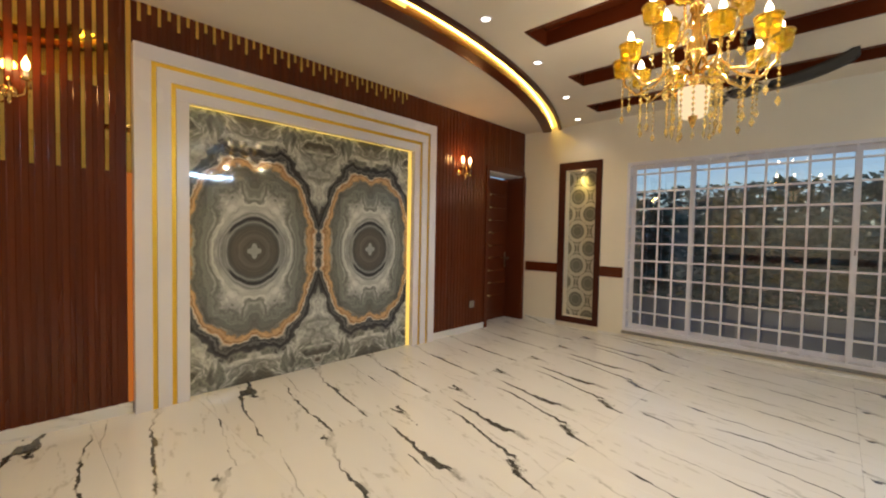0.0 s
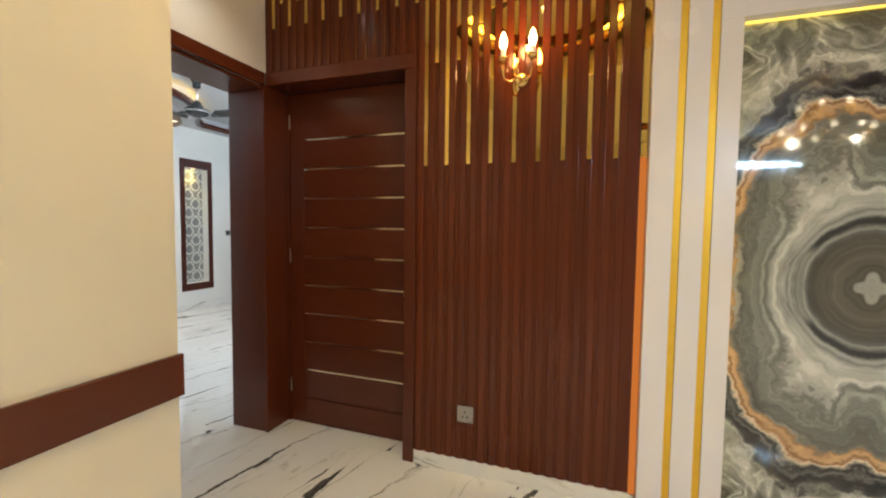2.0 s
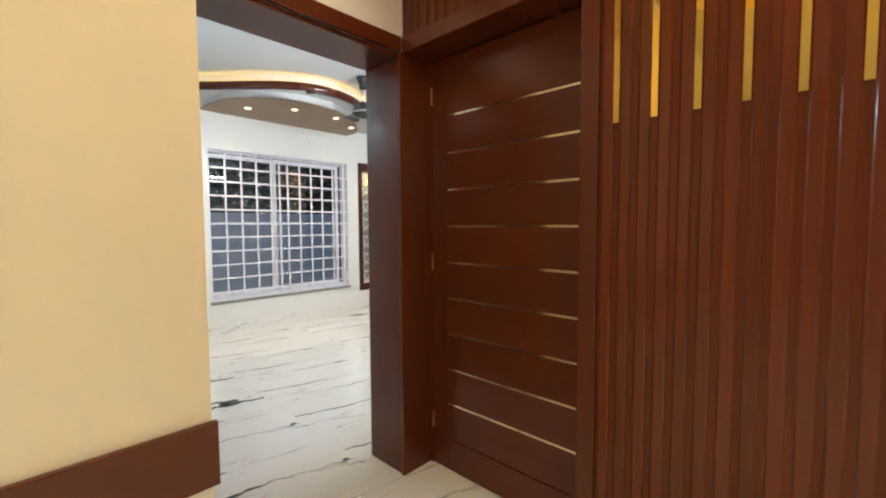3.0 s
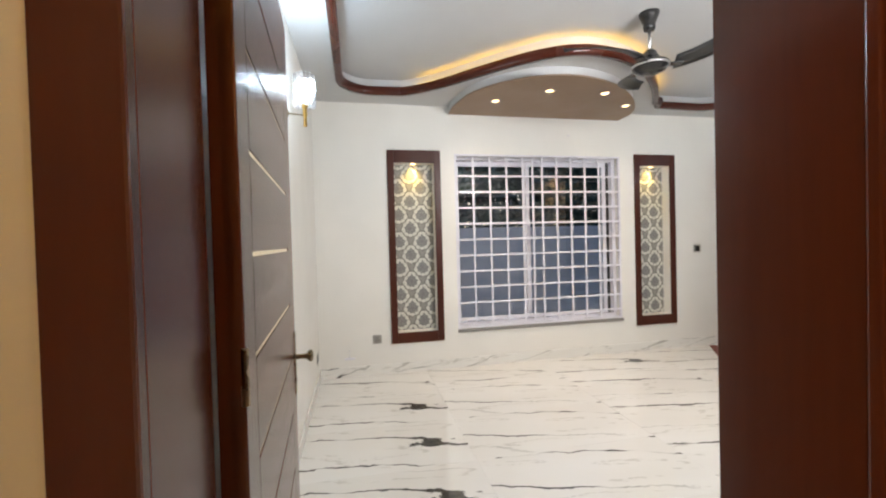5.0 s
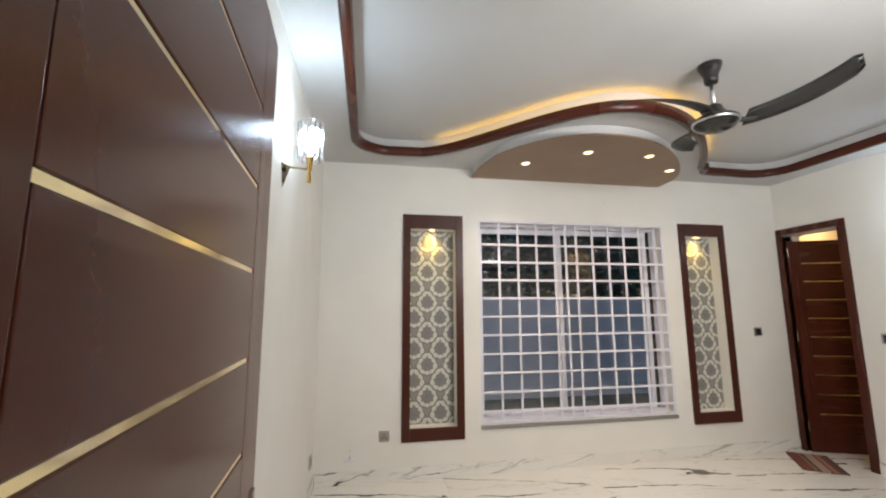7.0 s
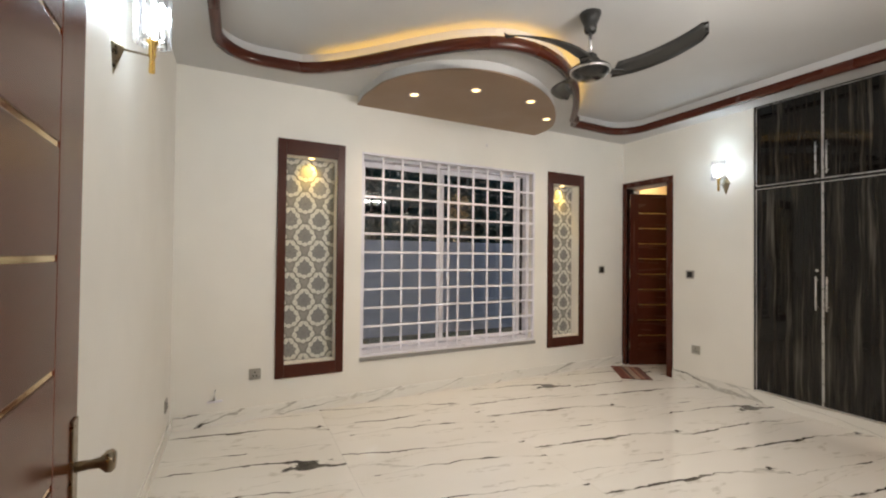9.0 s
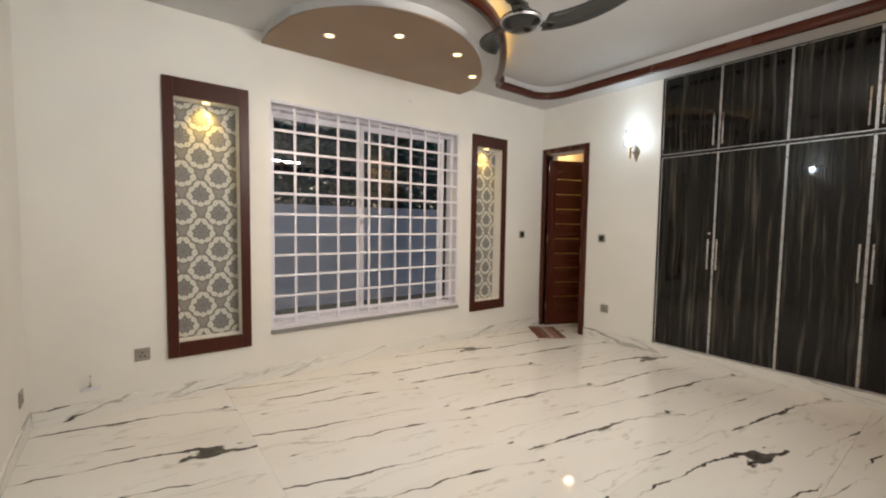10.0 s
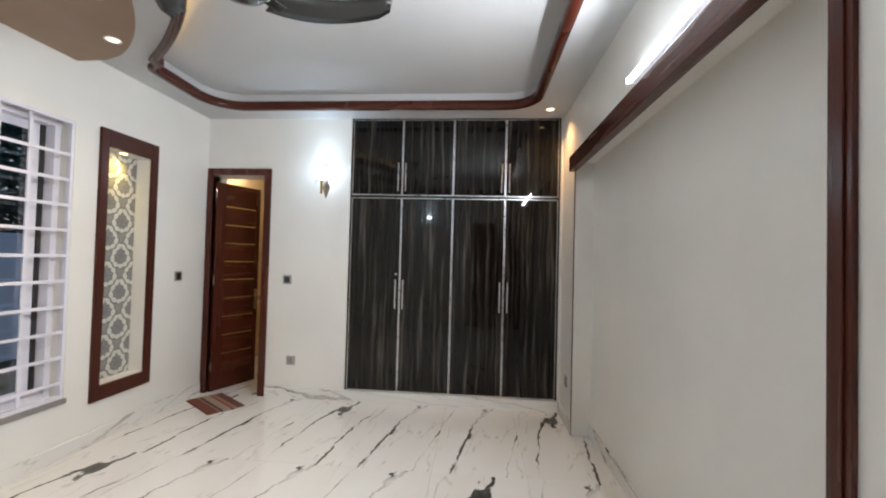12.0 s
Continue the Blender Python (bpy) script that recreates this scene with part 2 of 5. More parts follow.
def marble(name, floor=True):
    """Polished ivory tile with torn black veins that run along x."""
    m, t, b = material(name, 0.07, 0, (0.8, 0.78, 0.72), 0.0)
    n = Net(t)
    info = t.nodes.new("ShaderNodeObjectInfo")
    place = n.xyz(info.outputs["Location"])
    # one printed face serves a whole row of tiles, with a stray one here and there
    row = n.math("FRACT", n.math("MULTIPLY", n.math("SINE", n.math("MULTIPLY", place[0], 7.31)), 43.7))
    stray = n.math("MULTIPLY", n.math("GREATER_THAN", info.outputs["Random"], 0.72), 1.0)
    pick = n.math("ADD", n.math("FLOOR", n.math("MULTIPLY", row, 4.0)), stray)
    c = n.xyz(n.coord("Object"))
    if not floor:
        along = n.math("ADD", c[0], c[1])
        c = (along, n.math("ADD", n.math("MULTIPLY", c[2], 1.6), n.math("MULTIPLY", along, 0.12)))
    # lean of the veins
    lean = n.math("ADD", c[1], n.math("MULTIPLY", c[0], 0.16))
    off = n.math("MULTIPLY", pick, 5.37)
    jag = n.noise(n.vec(n.math("ADD", n.math("MULTIPLY", c[0], 13.0), off), n.math("MULTIPLY", lean, 26.0), off), 1.0, 5, 0.65)
    kink = n.noise(n.vec(n.math("ADD", n.math("MULTIPLY", c[0], 5.0), off), n.math("MULTIPLY", lean, 3.0), 7.0), 1.0, 3, 0.6)
    src = n.vec(n.math("ADD", n.math("MULTIPLY", c[0], 0.30), off), n.math("ADD", n.math("MULTIPLY", lean, 2.2), n.math("MULTIPLY", kink, 0.22)), 0.0)
    ridge = n.math("ABSOLUTE", n.math("SUBTRACT", n.math("ADD", n.noise(src, 1.25, 1.2, 0.4), n.math("MULTIPLY", n.math("SUBTRACT", jag, 0.5), 0.050)), 0.5))
    where = n.noise(n.vec(n.math("ADD", n.math("MULTIPLY", c[0], 1.7), off), n.math("MULTIPLY", lean, 3.4), 3.0), 1.0, 2.5, 0.55)
    width = n.math("MULTIPLY", n.math("MAXIMUM", n.math("SUBTRACT", where, 0.460 if floor else 0.55), 0.0), 0.22)
    width = n.math("MINIMUM", width, 0.012)
    black = n.smooth(n.math("SUBTRACT", width, ridge), -0.001, 0.004)
    hair = n.math("MULTIPLY", n.smooth(n.math("SUBTRACT", 0.010, ridge), 0.0, 0.007), n.smooth(where, 0.36, 0.50))
    ridge2 = n.math("ABSOLUTE", n.math("SUBTRACT", n.noise(n.vec(n.math("ADD", n.math("MULTIPLY", c[0], 0.7), n.math("ADD", off, 9.0)), n.math("ADD", n.math("MULTIPLY", lean, 4.4), n.math("MULTIPLY", kink, 0.3)), 1.7), 1.0, 2, 0.5), 0.5))
    faint = n.math("MULTIPLY", n.smooth(n.math("SUBTRACT", 0.016, ridge2), 0.0, 0.012), n.smooth(jag, 0.45, 0.58))
    base = n.ramp(n.noise(src, 0.9, 4), [(0.3, (0.77, 0.75, 0.70)), (0.7, (0.83, 0.82, 0.785))])
    col = n.mix(n.math("MULTIPLY", faint, 0.38), base, (0.36, 0.33, 0.27))
    col = n.mix(n.math("MULTIPLY", hair, 0.55), col, (0.20, 0.185, 0.15))
    col = n.mix(n.math("MULTIPLY", black, 0.95), col, n.ramp(jag, [(0.35, (0.022, 0.022, 0.020)), (0.7, (0.10, 0.092, 0.075))]))
    n.link(col, b.inputs["Base Color"])
    n.link(n.ramp(n.noise(n.coord("Object"), 2.5, 4), [(0.35, (0.03,) * 3), (0.75, (0.08,) * 3)]), b.inputs["Roughness"])
    return m


MARBLE = marble("black_veined_marble")
PALEMARBLE = marble("black_veined_marble_skirting", False)
PAVING = paint("grey_brown_paving", (0.15, 0.13, 0.135), 0.7, 0.3)


def onyx():
    """Book-matched onyx: each slab is mirrored about its own eye, in both directions."""
    m, t, b = material("bookmatched_onyx", 0.05, 0, (0.3, 0.3, 0.28), 0.4)
    n = Net(t)
    c = n.xyz(n.coord("Object"))
    HALF = 0.576
    u = n.math("ABSOLUTE", n.math("SUBTRACT", n.math("ABSOLUTE", c[1]), HALF))
    v = n.math("ABSOLUTE", c[2])
    # u runs from an eye (0) to the seam or the edge (0.576), v from the eye up or down (1.08)
    p = n.vec(u, v, 0.0)
    w1 = n.math("SUBTRACT", n.noise(p, 3.4, 2, 0.5), 0.5)
    w2 = n.math("SUBTRACT", n.noise(p, 15.0, 5, 0.62), 0.5)
    rho = n.math("SQRT", n.math("ADD", n.math("MULTIPLY", u, u), n.math("MULTIPLY", v, v)))
    far = n.smooth(rho, 0.26, 0.60)
    # round near the eye, barrel-shaped with a flat top further out
    tall = n.math("ADD", 0.47, n.math("MULTIPLY", far, 0.215))
    wide = n.math("ADD", 0.43, n.math("MULTIPLY", far, 0.105))
    uu = n.math("DIVIDE", n.math("ADD", u, n.math("MULTIPLY", n.math("MULTIPLY", far, v), 0.31)), wide)
    vv = n.math("DIVIDE", v, tall)
    pw = n.math("ADD", 2.0, n.math("MULTIPLY", far, 4.0))
    r = n.math("POWER", n.math("ADD", n.math("POWER", uu, pw), n.math("POWER", vv, pw)), n.math("DIVIDE", 1.0, pw))
    ang = n.math("ARCTAN2", u, v)
    lobes = n.math("MULTIPLY", n.math("COSINE", n.math("MULTIPLY", ang, 4.0)), n.math("MULTIPLY", -0.018, n.math("MULTIPLY", n.smooth(rho, 0.18, 0.32), n.smooth(rho, 0.55, 0.36))))
    eye = n.math("MULTIPLY", n.math("COSINE", n.math("MULTIPLY", ang, 4.0)), n.math("MULTIPLY", -0.028, n.smooth(rho, 0.11, 0.05)))
    wav = n.math("MULTIPLY", w1, n.math("ADD", 0.10, n.math("MULTIPLY", far, 0.40)))
    rip = n.math("MULTIPLY", w2, n.math("ADD", 0.045, n.math("MULTIPLY", far, 0.15)))
    notch = n.math("MULTIPLY", n.math("MULTIPLY", n.smooth(u, 0.09, 0.0), far), 0.055)
    r = n.math("DIVIDE", n.math("ADD", n.math("ADD", n.math("ADD", r, notch), n.math("ADD", lobes, eye)), n.math("ADD", wav, rip)), 1.3)
    col = n.ramp(r, [
        (0.00, (0.34, 0.35, 0.33)), (0.070, (0.31, 0.32, 0.30)), (0.088, (0.095, 0.090, 0.078)), (0.20, (0.13, 0.122, 0.104)), (0.33, (0.090, 0.086, 0.075)),
        (0.365, (0.13, 0.135, 0.13)), (0.385, (0.30, 0.315, 0.30)), (0.400, (0.13, 0.135, 0.13)), (0.415, (0.028, 0.029, 0.032)),
        (0.440, (0.050, 0.052, 0.054)), (0.455, (0.34, 0.355, 0.34)), (0.480, (0.23, 0.245, 0.23)), (0.500, (0.56, 0.57, 0.54)), (0.530, (0.34, 0.355, 0.33)), (0.555, (0.50, 0.51, 0.48)), (0.580, (0.24, 0.255, 0.23)), (0.63, (0.22, 0.235, 0.215)), (0.67, (0.15, 0.16, 0.145)),
        (0.705, (0.12, 0.125, 0.112)), (0.735, (0.23, 0.225, 0.195)), (0.750, (0.42, 0.26, 0.13)), (0.785, (0.55, 0.36, 0.19)), (0.803, (0.40, 0.20, 0.085)), (0.822, (0.66, 0.55, 0.40)), (0.838, (0.25, 0.245, 0.225)),
        (0.855, (0.026, 0.027, 0.031)), (0.885, (0.13, 0.133, 0.132)), (0.905, (0.030, 0.031, 0.035)), (0.945, (0.040, 0.041, 0.044)), (0.965, (0.20, 0.205, 0.19))])
    # the black brackets lie above and below the eye only
    side = n.math("MULTIPLY", n.smooth(ang, 0.80, 1.05), n.math("MULTIPLY", n.smooth(r, 0.392, 0.405), n.smooth(r, 0.462, 0.448)))
    col = n.mix(n.math("MULTIPLY", side, 0.85), col, (0.27, 0.285, 0.27))
    # beyond the rings: grey-green flames
    fl = n.noise(n.vec(n.math("ADD", u, n.math("MULTIPLY", w1, 0.5)), n.math("MULTIPLY", v, 0.7), 4.0), 2.7, 1.6, 0.5, 1.3)
    flame = n.ramp(fl, [(0.28, (0.070, 0.070, 0.062)), (0.38, (0.18, 0.19, 0.17)), (0.43, (0.28, 0.29, 0.265)), (0.46, (0.52, 0.53, 0.50)), (0.50, (0.30, 0.31, 0.285)), (0.55, (0.20, 0.21, 0.19)), (0.58, (0.42, 0.43, 0.40)), (0.64, (0.14, 0.14, 0.125)), (0.70, (0.08, 0.078, 0.066)), (0.78, (0.38, 0.24, 0.12))])
    out = n.smooth(r, 0.95, 0.985)
    col = n.mix(out, col, flame)
    bands = n.noise(n.vec(n.math("ADD", r, n.math("MULTIPLY", fl, n.math("MULTIPLY", out, 0.35))), n.math("MULTIPLY", w1, 0.10), 2.0), 27.0, 3, 0.6)
    col = n.mix(n.math("ADD", 0.4, n.math("MULTIPLY", n.smooth(r, 0.33, 0.42), 0.6)), col, n.ramp(bands, [(0.30, (0.50, 0.50, 0.50)), (0.5, (1.0, 1.0, 1.0)), (0.68, (1.7, 1.7, 1.67))]), "MULTIPLY")
    n.link(col, b.inputs["Base Color"])
    return m


ONYX = onyx()


def damask(name, pitch_x, pitch_z, ground, pale, core, ox0=0.0, oz0=0.0, rings=False):
    """Half-drop wallpaper. Damask: a grey flower inside a pale pointed wreath. Rings: pale hoops linked by thinner ones."""
    m, t, b = material(name, 0.55, 0, ground)
    n = Net(t)
    c = n.xyz(n.coord("Object"))
    wob = n.math("MULTIPLY", n.math("SUBTRACT", n.noise(n.coord("Object"), 70, 3), 0.5), 0.24)
    col = n.ramp(n.noise(n.coord("Object"), 120, 4), [(0.3, tuple(x * 0.78 for x in ground)), (0.7, tuple(x * 1.2 for x in ground))])
    for ox, oz in ((ox0, oz0), (ox0 + 0.5, oz0 + 0.5)):
        u = n.math("SUBTRACT", n.math("FRACT", n.math("ADD", n.math("DIVIDE", c[0], pitch_x), ox)), 0.5)
        v = n.math("SUBTRACT", n.math("FRACT", n.math("ADD", n.math("DIVIDE", c[2], pitch_z), oz)), 0.5)
        ang = n.math("ARCTAN2", u, v)
        if rings:
            r = n.math("ADD", n.math("SQRT", n.math("ADD", n.math("POWER", n.math("DIVIDE", u, 0.43), 2.0), n.math("POWER", n.math("DIVIDE", v, 0.34), 2.0))), n.math("MULTIPLY", wob, 0.6))
            link = n.math("MULTIPLY", n.smooth(r, 1.24, 1.20), n.smooth(r, 1.06, 1.10))
            hoop = n.math("MULTIPLY", n.smooth(r, 0.98, 0.93), n.smooth(r, 0.62, 0.68))
            inner = n.math("MULTIPLY", n.smooth(r, 0.50, 0.46), n.smooth(r, 0.36, 0.40))
            col = n.mix(n.math("MULTIPLY", link, 0.55), col, pale)
            col = n.mix(n.smooth(r, 1.0, 0.97), col, core)
            col = n.mix(hoop, col, pale)
            col = n.mix(n.math("MULTIPLY", inner, 0.25), col, pale)
            continue
        # pointed above, round below
        up = n.smooth(v, -0.01, 0.05)
        p = n.math("SUBTRACT", 2.0, n.math("MULTIPLY", up, 0.62))
        high = n.math("ADD", 0.305, n.math("MULTIPLY", up, 0.095))
        r = n.math("POWER", n.math("ADD", n.math("POWER", n.math("DIVIDE", n.math("ABSOLUTE", u), 0.38), p), n.math("POWER", n.math("DIVIDE", n.math("ABSOLUTE", v), high), p)), n.math("DIVIDE", 1.0, p))
        r = n.math("ADD", r, wob)
        lobe = n.math("COSINE", n.math("MULTIPLY", ang, 9.0))
        rim = n.math("ADD", r, n.math("MULTIPLY", lobe, 0.055))
        petal = n.math("SUBTRACT", r, n.math("MULTIPLY", lobe, 0.06))
        col = n.mix(n.math("MULTIPLY", n.smooth(rim, 1.20, 1.06), 0.60), col, tuple(x * 0.5 for x in ground))
        col = n.mix(n.smooth(rim, 1.02, 0.95), col, pale)
        spray = n.math("MULTIPLY", n.smooth(n.math("COSINE", n.math("MULTIPLY", ang, 18.0)), 0.55, 0.9), n.math("MULTIPLY", n.smooth(r, 0.70, 0.76), n.smooth(r, 0.94, 0.88)))
        col = n.mix(n.math("MULTIPLY", spray, 0.45), col, core)
        col = n.mix(n.smooth(petal, 0.69, 0.62), col, core)
        rib = n.math("MULTIPLY", n.math("MULTIPLY", n.smooth(lobe, 0.6, 0.92), n.smooth(petal, 0.50, 0.42)), n.smooth(r, 0.10, 0.22))
        col = n.mix(n.math("MULTIPLY", rib, 0.30), col, pale)
    n.link(col, b.inputs["Base Color"])
    n.link(n.ramp(n.noise(n.coord("Object"), 8, 3), [(0.3, (0.45,) * 3), (0.7, (0.6,) * 3)]), b.inputs["Roughness"])
    return m


PAPER_BED = damask("silver_damask_paper", 0.236, 0.274, (0.27, 0.26, 0.235), (0.64, 0.625, 0.56), (0.185, 0.182, 0.178), 0.339, 0.223)
PAPER_LIV = damask("silver_ring_paper", 0.345, 0.47, (0.12, 0.115, 0.085), (0.50, 0.47, 0.38), (0.15, 0.15, 0.12), 0.25, 0.2, True)


def ebony():
    """High-gloss striped ebony laminate."""
    m, t, b = material("striped_ebony_laminate", 0.03, 0, (0.02, 0.018, 0.015), 0.0, 0.30)
    n = Net(t)
    info = t.nodes.new("ShaderNodeObjectInfo")
    c = n.xyz(n.coord("Object"))
    rnd = n.math("MULTIPLY", info.outputs["Random"], 23.0)
    sway = n.math("MULTIPLY", n.math("SUBTRACT", n.noise(n.vec(n.math("MULTIPLY", c[1], 3.0), n.math("MULTIPLY", c[2], 1.6), rnd), 1.0, 3), 0.5), 0.06)
    s = n.vec(0.0, n.math("ADD", n.math("ADD", c[1], sway), rnd), n.math("MULTIPLY", c[2], 0.035))
    a = n.noise(s, 27, 3, 0.55)
    f = n.noise(n.vec(0.0, n.math("ADD", n.math("ADD", c[1], sway), rnd), n.math("MULTIPLY", c[2], 0.02)), 140, 3, 0.6)
    col = n.ramp(n.math("ADD", n.math("MULTIPLY", a, 0.78), n.math("MULTIPLY", f, 0.22)), [(0.36, (0.004, 0.0038, 0.0035)), (0.50, (0.010, 0.009, 0.008)), (0.555, (0.022, 0.019, 0.015)), (0.61, (0.048, 0.044, 0.038)), (0.68, (0.088, 0.082, 0.070))])
    n.link(col, b.inputs["Base Color"])
    return m


EBONY = ebony()


def striped_mat():
    m, t, b = material("woven_stripe", 0.9, 0, (0.2, 0.1, 0.08))
    n = Net(t)
    c = n.xyz(n.coord("Object"))
    s = n.math("ADD", n.math("MULTIPLY", c[1], 2.9), 0.5)
    col = n.ramp(s, [(0, (0.16, 0.045, 0.030)), (0.30, (0.30, 0.15, 0.10)), (0.34, (0.08, 0.045, 0.04)), (0.42, (0.34, 0.25, 0.20)), (0.60, (0.20, 0.06, 0.045)), (0.66, (0.30, 0.16, 0.11)), (0.75, (0.13, 0.05, 0.04)), (1.0, (0.22, 0.09, 0.06))], "CONSTANT")
    n.link(n.mix(0.35, col, n.ramp(n.noise(n.coord("Object"), 160, 2), [(0.3, (0.5,) * 3), (0.7, (1.4,) * 3)]), "MULTIPLY"), b.inputs["Base Color"])
    n.bump(n.noise(n.coord("Object"), 300, 2), b, 0.6, 0.004)
    return m


MATWEAVE = striped_mat()
LAWN = paint("dark_lawn", (0.045, 0.060, 0.030), 0.9, 0.4)
OUTWALL = paint("blue_grey_boundary_paint", (0.75, 0.72, 0.78), 0.7, 0.15)
LEAF = material("dark_leaf", 0.6, 0, (0.022, 0.100, 0.105))[0]
BARK = material("tree_bark", 0.9, 0, (0.07, 0.05, 0.035))[0]

# ---- building helpers ----


def box(bm, x0, x1, y0, y1, z0, z1, bevel=0.0):
    x0, x1, y0, y1, z0, z1 = min(x0, x1), max(x0, x1), min(y0, y1), max(y0, y1), min(z0, z1), max(z0, z1)
    v = [bm.verts.new(p) for p in ((x0, y0, z0), (x1, y0, z0), (x1, y1, z0), (x0, y1, z0), (x0, y0, z1), (x1, y0, z1), (x1, y1, z1), (x0, y1, z1))]
    f = [bm.faces.new([v[i] for i in q]) for q in ((0, 3, 2, 1), (4, 5, 6, 7), (0, 1, 5, 4), (1, 2, 6, 5), (2, 3, 7, 6), (3, 0, 4, 7))]
    if bevel:
        edges = list({e for q in f for e in q.edges})
        bmesh.ops.bevel(bm, geom=edges, offset=bevel, segments=2, profile=0.6, affect="EDGES")
    return bm


def boxes(*specs, bevel=0.0):
    bm = bmesh.new()
    for s in specs:
        if bevel:
            one = box(bmesh.new(), *s, bevel=bevel)
            me = bpy.data.meshes.new("tmp")
            one.to_mesh(me)
            one.free()
            bm.from_mesh(me)
            bpy.data.meshes.remove(me)
        else:
            box(bm, *s)
    return bm


def lathe(profile, seg=24, centre=(0, 0, 0), bm=None, caps=True):
    """A turned shape about z from (radius, height) pairs."""
    bm = bm or bmesh.new()
    rings = []
    for r, z in profile:
        rings.append([bm.verts.new((centre[0] + r * math.cos(2 * math.pi * i / seg), centre[1] + r * math.sin(2 * math.pi * i / seg), centre[2] + z)) for i in range(seg)])
    for a, b in zip(rings, rings[1:]):
        for i in range(seg):
            bm.faces.new((a[i], a[(i + 1) % seg], b[(i + 1) % seg], b[i]))
    if caps and profile[0][0] > 1e-4:
        bm.faces.new(rings[0][::-1])
    if caps and profile[-1][0] > 1e-4:
        bm.faces.new(rings[-1])
    return bm


def tube(points, radius, seg=10, bm=None, closed=False):
    """A round bar along points."""
    bm = bm or bmesh.new()
    pts = [Vector(p) for p in points]
    rings = []
    for i, p in enumerate(pts):
        a = pts[i - 1] if (i or closed) else p
        c = pts[(i + 1) % len(pts)] if (i < len(pts) - 1 or closed) else p
        d = (c - a).normalized()
        side = d.cross(Vector((0, 0, 1)))
        if side.length < 1e-3:
            side = d.cross(Vector((0, 1, 0)))
        side.normalize()
        up = side.cross(d)
        rings.append([bm.verts.new(p + radius * (math.cos(2 * math.pi * k / seg) * side + math.sin(2 * math.pi * k / seg) * up)) for k in range(seg)])
    pairs = list(zip(rings, rings[1:])) + ([(rings[-1], rings[0])] if closed else [])
    for a, b in pairs:
        for k in range(seg):
            bm.faces.new((a[k], a[(k + 1) % seg], b[(k + 1) % seg], b[k]))
    if not closed:
        bm.faces.new(rings[0][::-1])
        bm.faces.new(rings[-1])
    return bm


def sweep(path, section, closed=True, bm=None):
    """A moulding: section points (out, up) carried along a level path of (x, y, z)."""
    bm = bm or bmesh.new()
    n, rings = len(path), []
    for i, p in enumerate(path):
        a = Vector(path[i - 1] if (i or closed) else p)
        c = Vector(path[(i + 1) % n] if (i < n - 1 or closed) else p)
        d = (c - a)
        d.z = 0
        d.normalize()
        out = Vector((d.y, -d.x, 0))
        rings.append([bm.verts.new(Vector(p) + out * o + Vector((0, 0, u))) for o, u in section])
    pairs = list(zip(rings, rings[1:])) + ([(rings[-1], rings[0])] if closed else [])
    k = len(section)
    for a, b in pairs:
        for j in range(k):
            bm.faces.new((a[j], b[j], b[(j + 1) % k], a[(j + 1) % k]))
    if not closed:
        bm.faces.new(rings[0])
        bm.faces.new(rings[-1][::-1])
    return bm


def plate(outer, holes, z, thick):
    """A level sheet with holes, its rims turned up by thick."""
    bm = bmesh.new()
    loops = []
    edges = []
    for loop in [outer] + holes:
        vs = [bm.verts.new((x, y, z)) for x, y in loop]
        loops.append(vs)
        edges += [bm.edges.new((vs[i], vs[(i + 1) % len(vs)])) for i in range(len(vs))]
    bmesh.ops.triangle_fill(bm, use_beauty=True, use_dissolve=False, edges=edges)
    for vs in loops:
        top = [bm.verts.new((v.co.x, v.co.y, z + thick)) for v in vs]
        for i in range(len(vs)):
            j = (i + 1) % len(vs)
            bm.faces.new((vs[i], vs[j], top[j], top[i]))
    return bm


def prism(loop, z0, z1):
    bm = bmesh.new()
    a = [bm.verts.new((x, y, z0)) for x, y in loop]
    b = [bm.verts.new((x, y, z1)) for x, y in loop]
    n = len(loop)
    for i in range(n):
        bm.faces.new((a[i], a[(i + 1) % n], b[(i + 1) % n], b[i]))
    for vs in (a, b):
        es = [bm.edges.get((vs[i], vs[(i + 1) % n])) for i in range(n)]
        bmesh.ops.triangle_fill(bm, use_beauty=True, use_dissolve=False, edges=es)
    return bm


def finish(name, bm, mat, smooth=False):
    bmesh.ops.recalc_face_normals(bm, faces=bm.faces)
    me = bpy.data.meshes.new(name)
    bm.to_mesh(me)
    bm.free()
    me.materials.append(mat)
    if smooth:
        for p in me.polygons:
            p.use_smooth = True
    return new(name, me)


def structure(name, bm, mat, label, smooth=False):
    return tagged(finish(name, bm, mat, smooth), label, "", "", "structure")


def part(name, bm, mat, parent, label="", smooth=False):
    ob = finish(name, bm, mat, smooth)
    ob.parent = parent
    return tagged(ob, label) if label else ob


def thing(name, label, category, loc=(0, 0, 0), group="", kind="", rz=0):
    ob = new(name)
    ob.empty_display_size = 0.1
    ob.matrix_world = pose(*loc, 0, 0, rz)
    return tagged(ob, label, category, group, kind)


def share(name, mesh, parent, loc, label=""):
    ob = new(name, mesh)
    ob.parent = parent
    ob.location = loc
    return tagged(ob, label) if label else ob


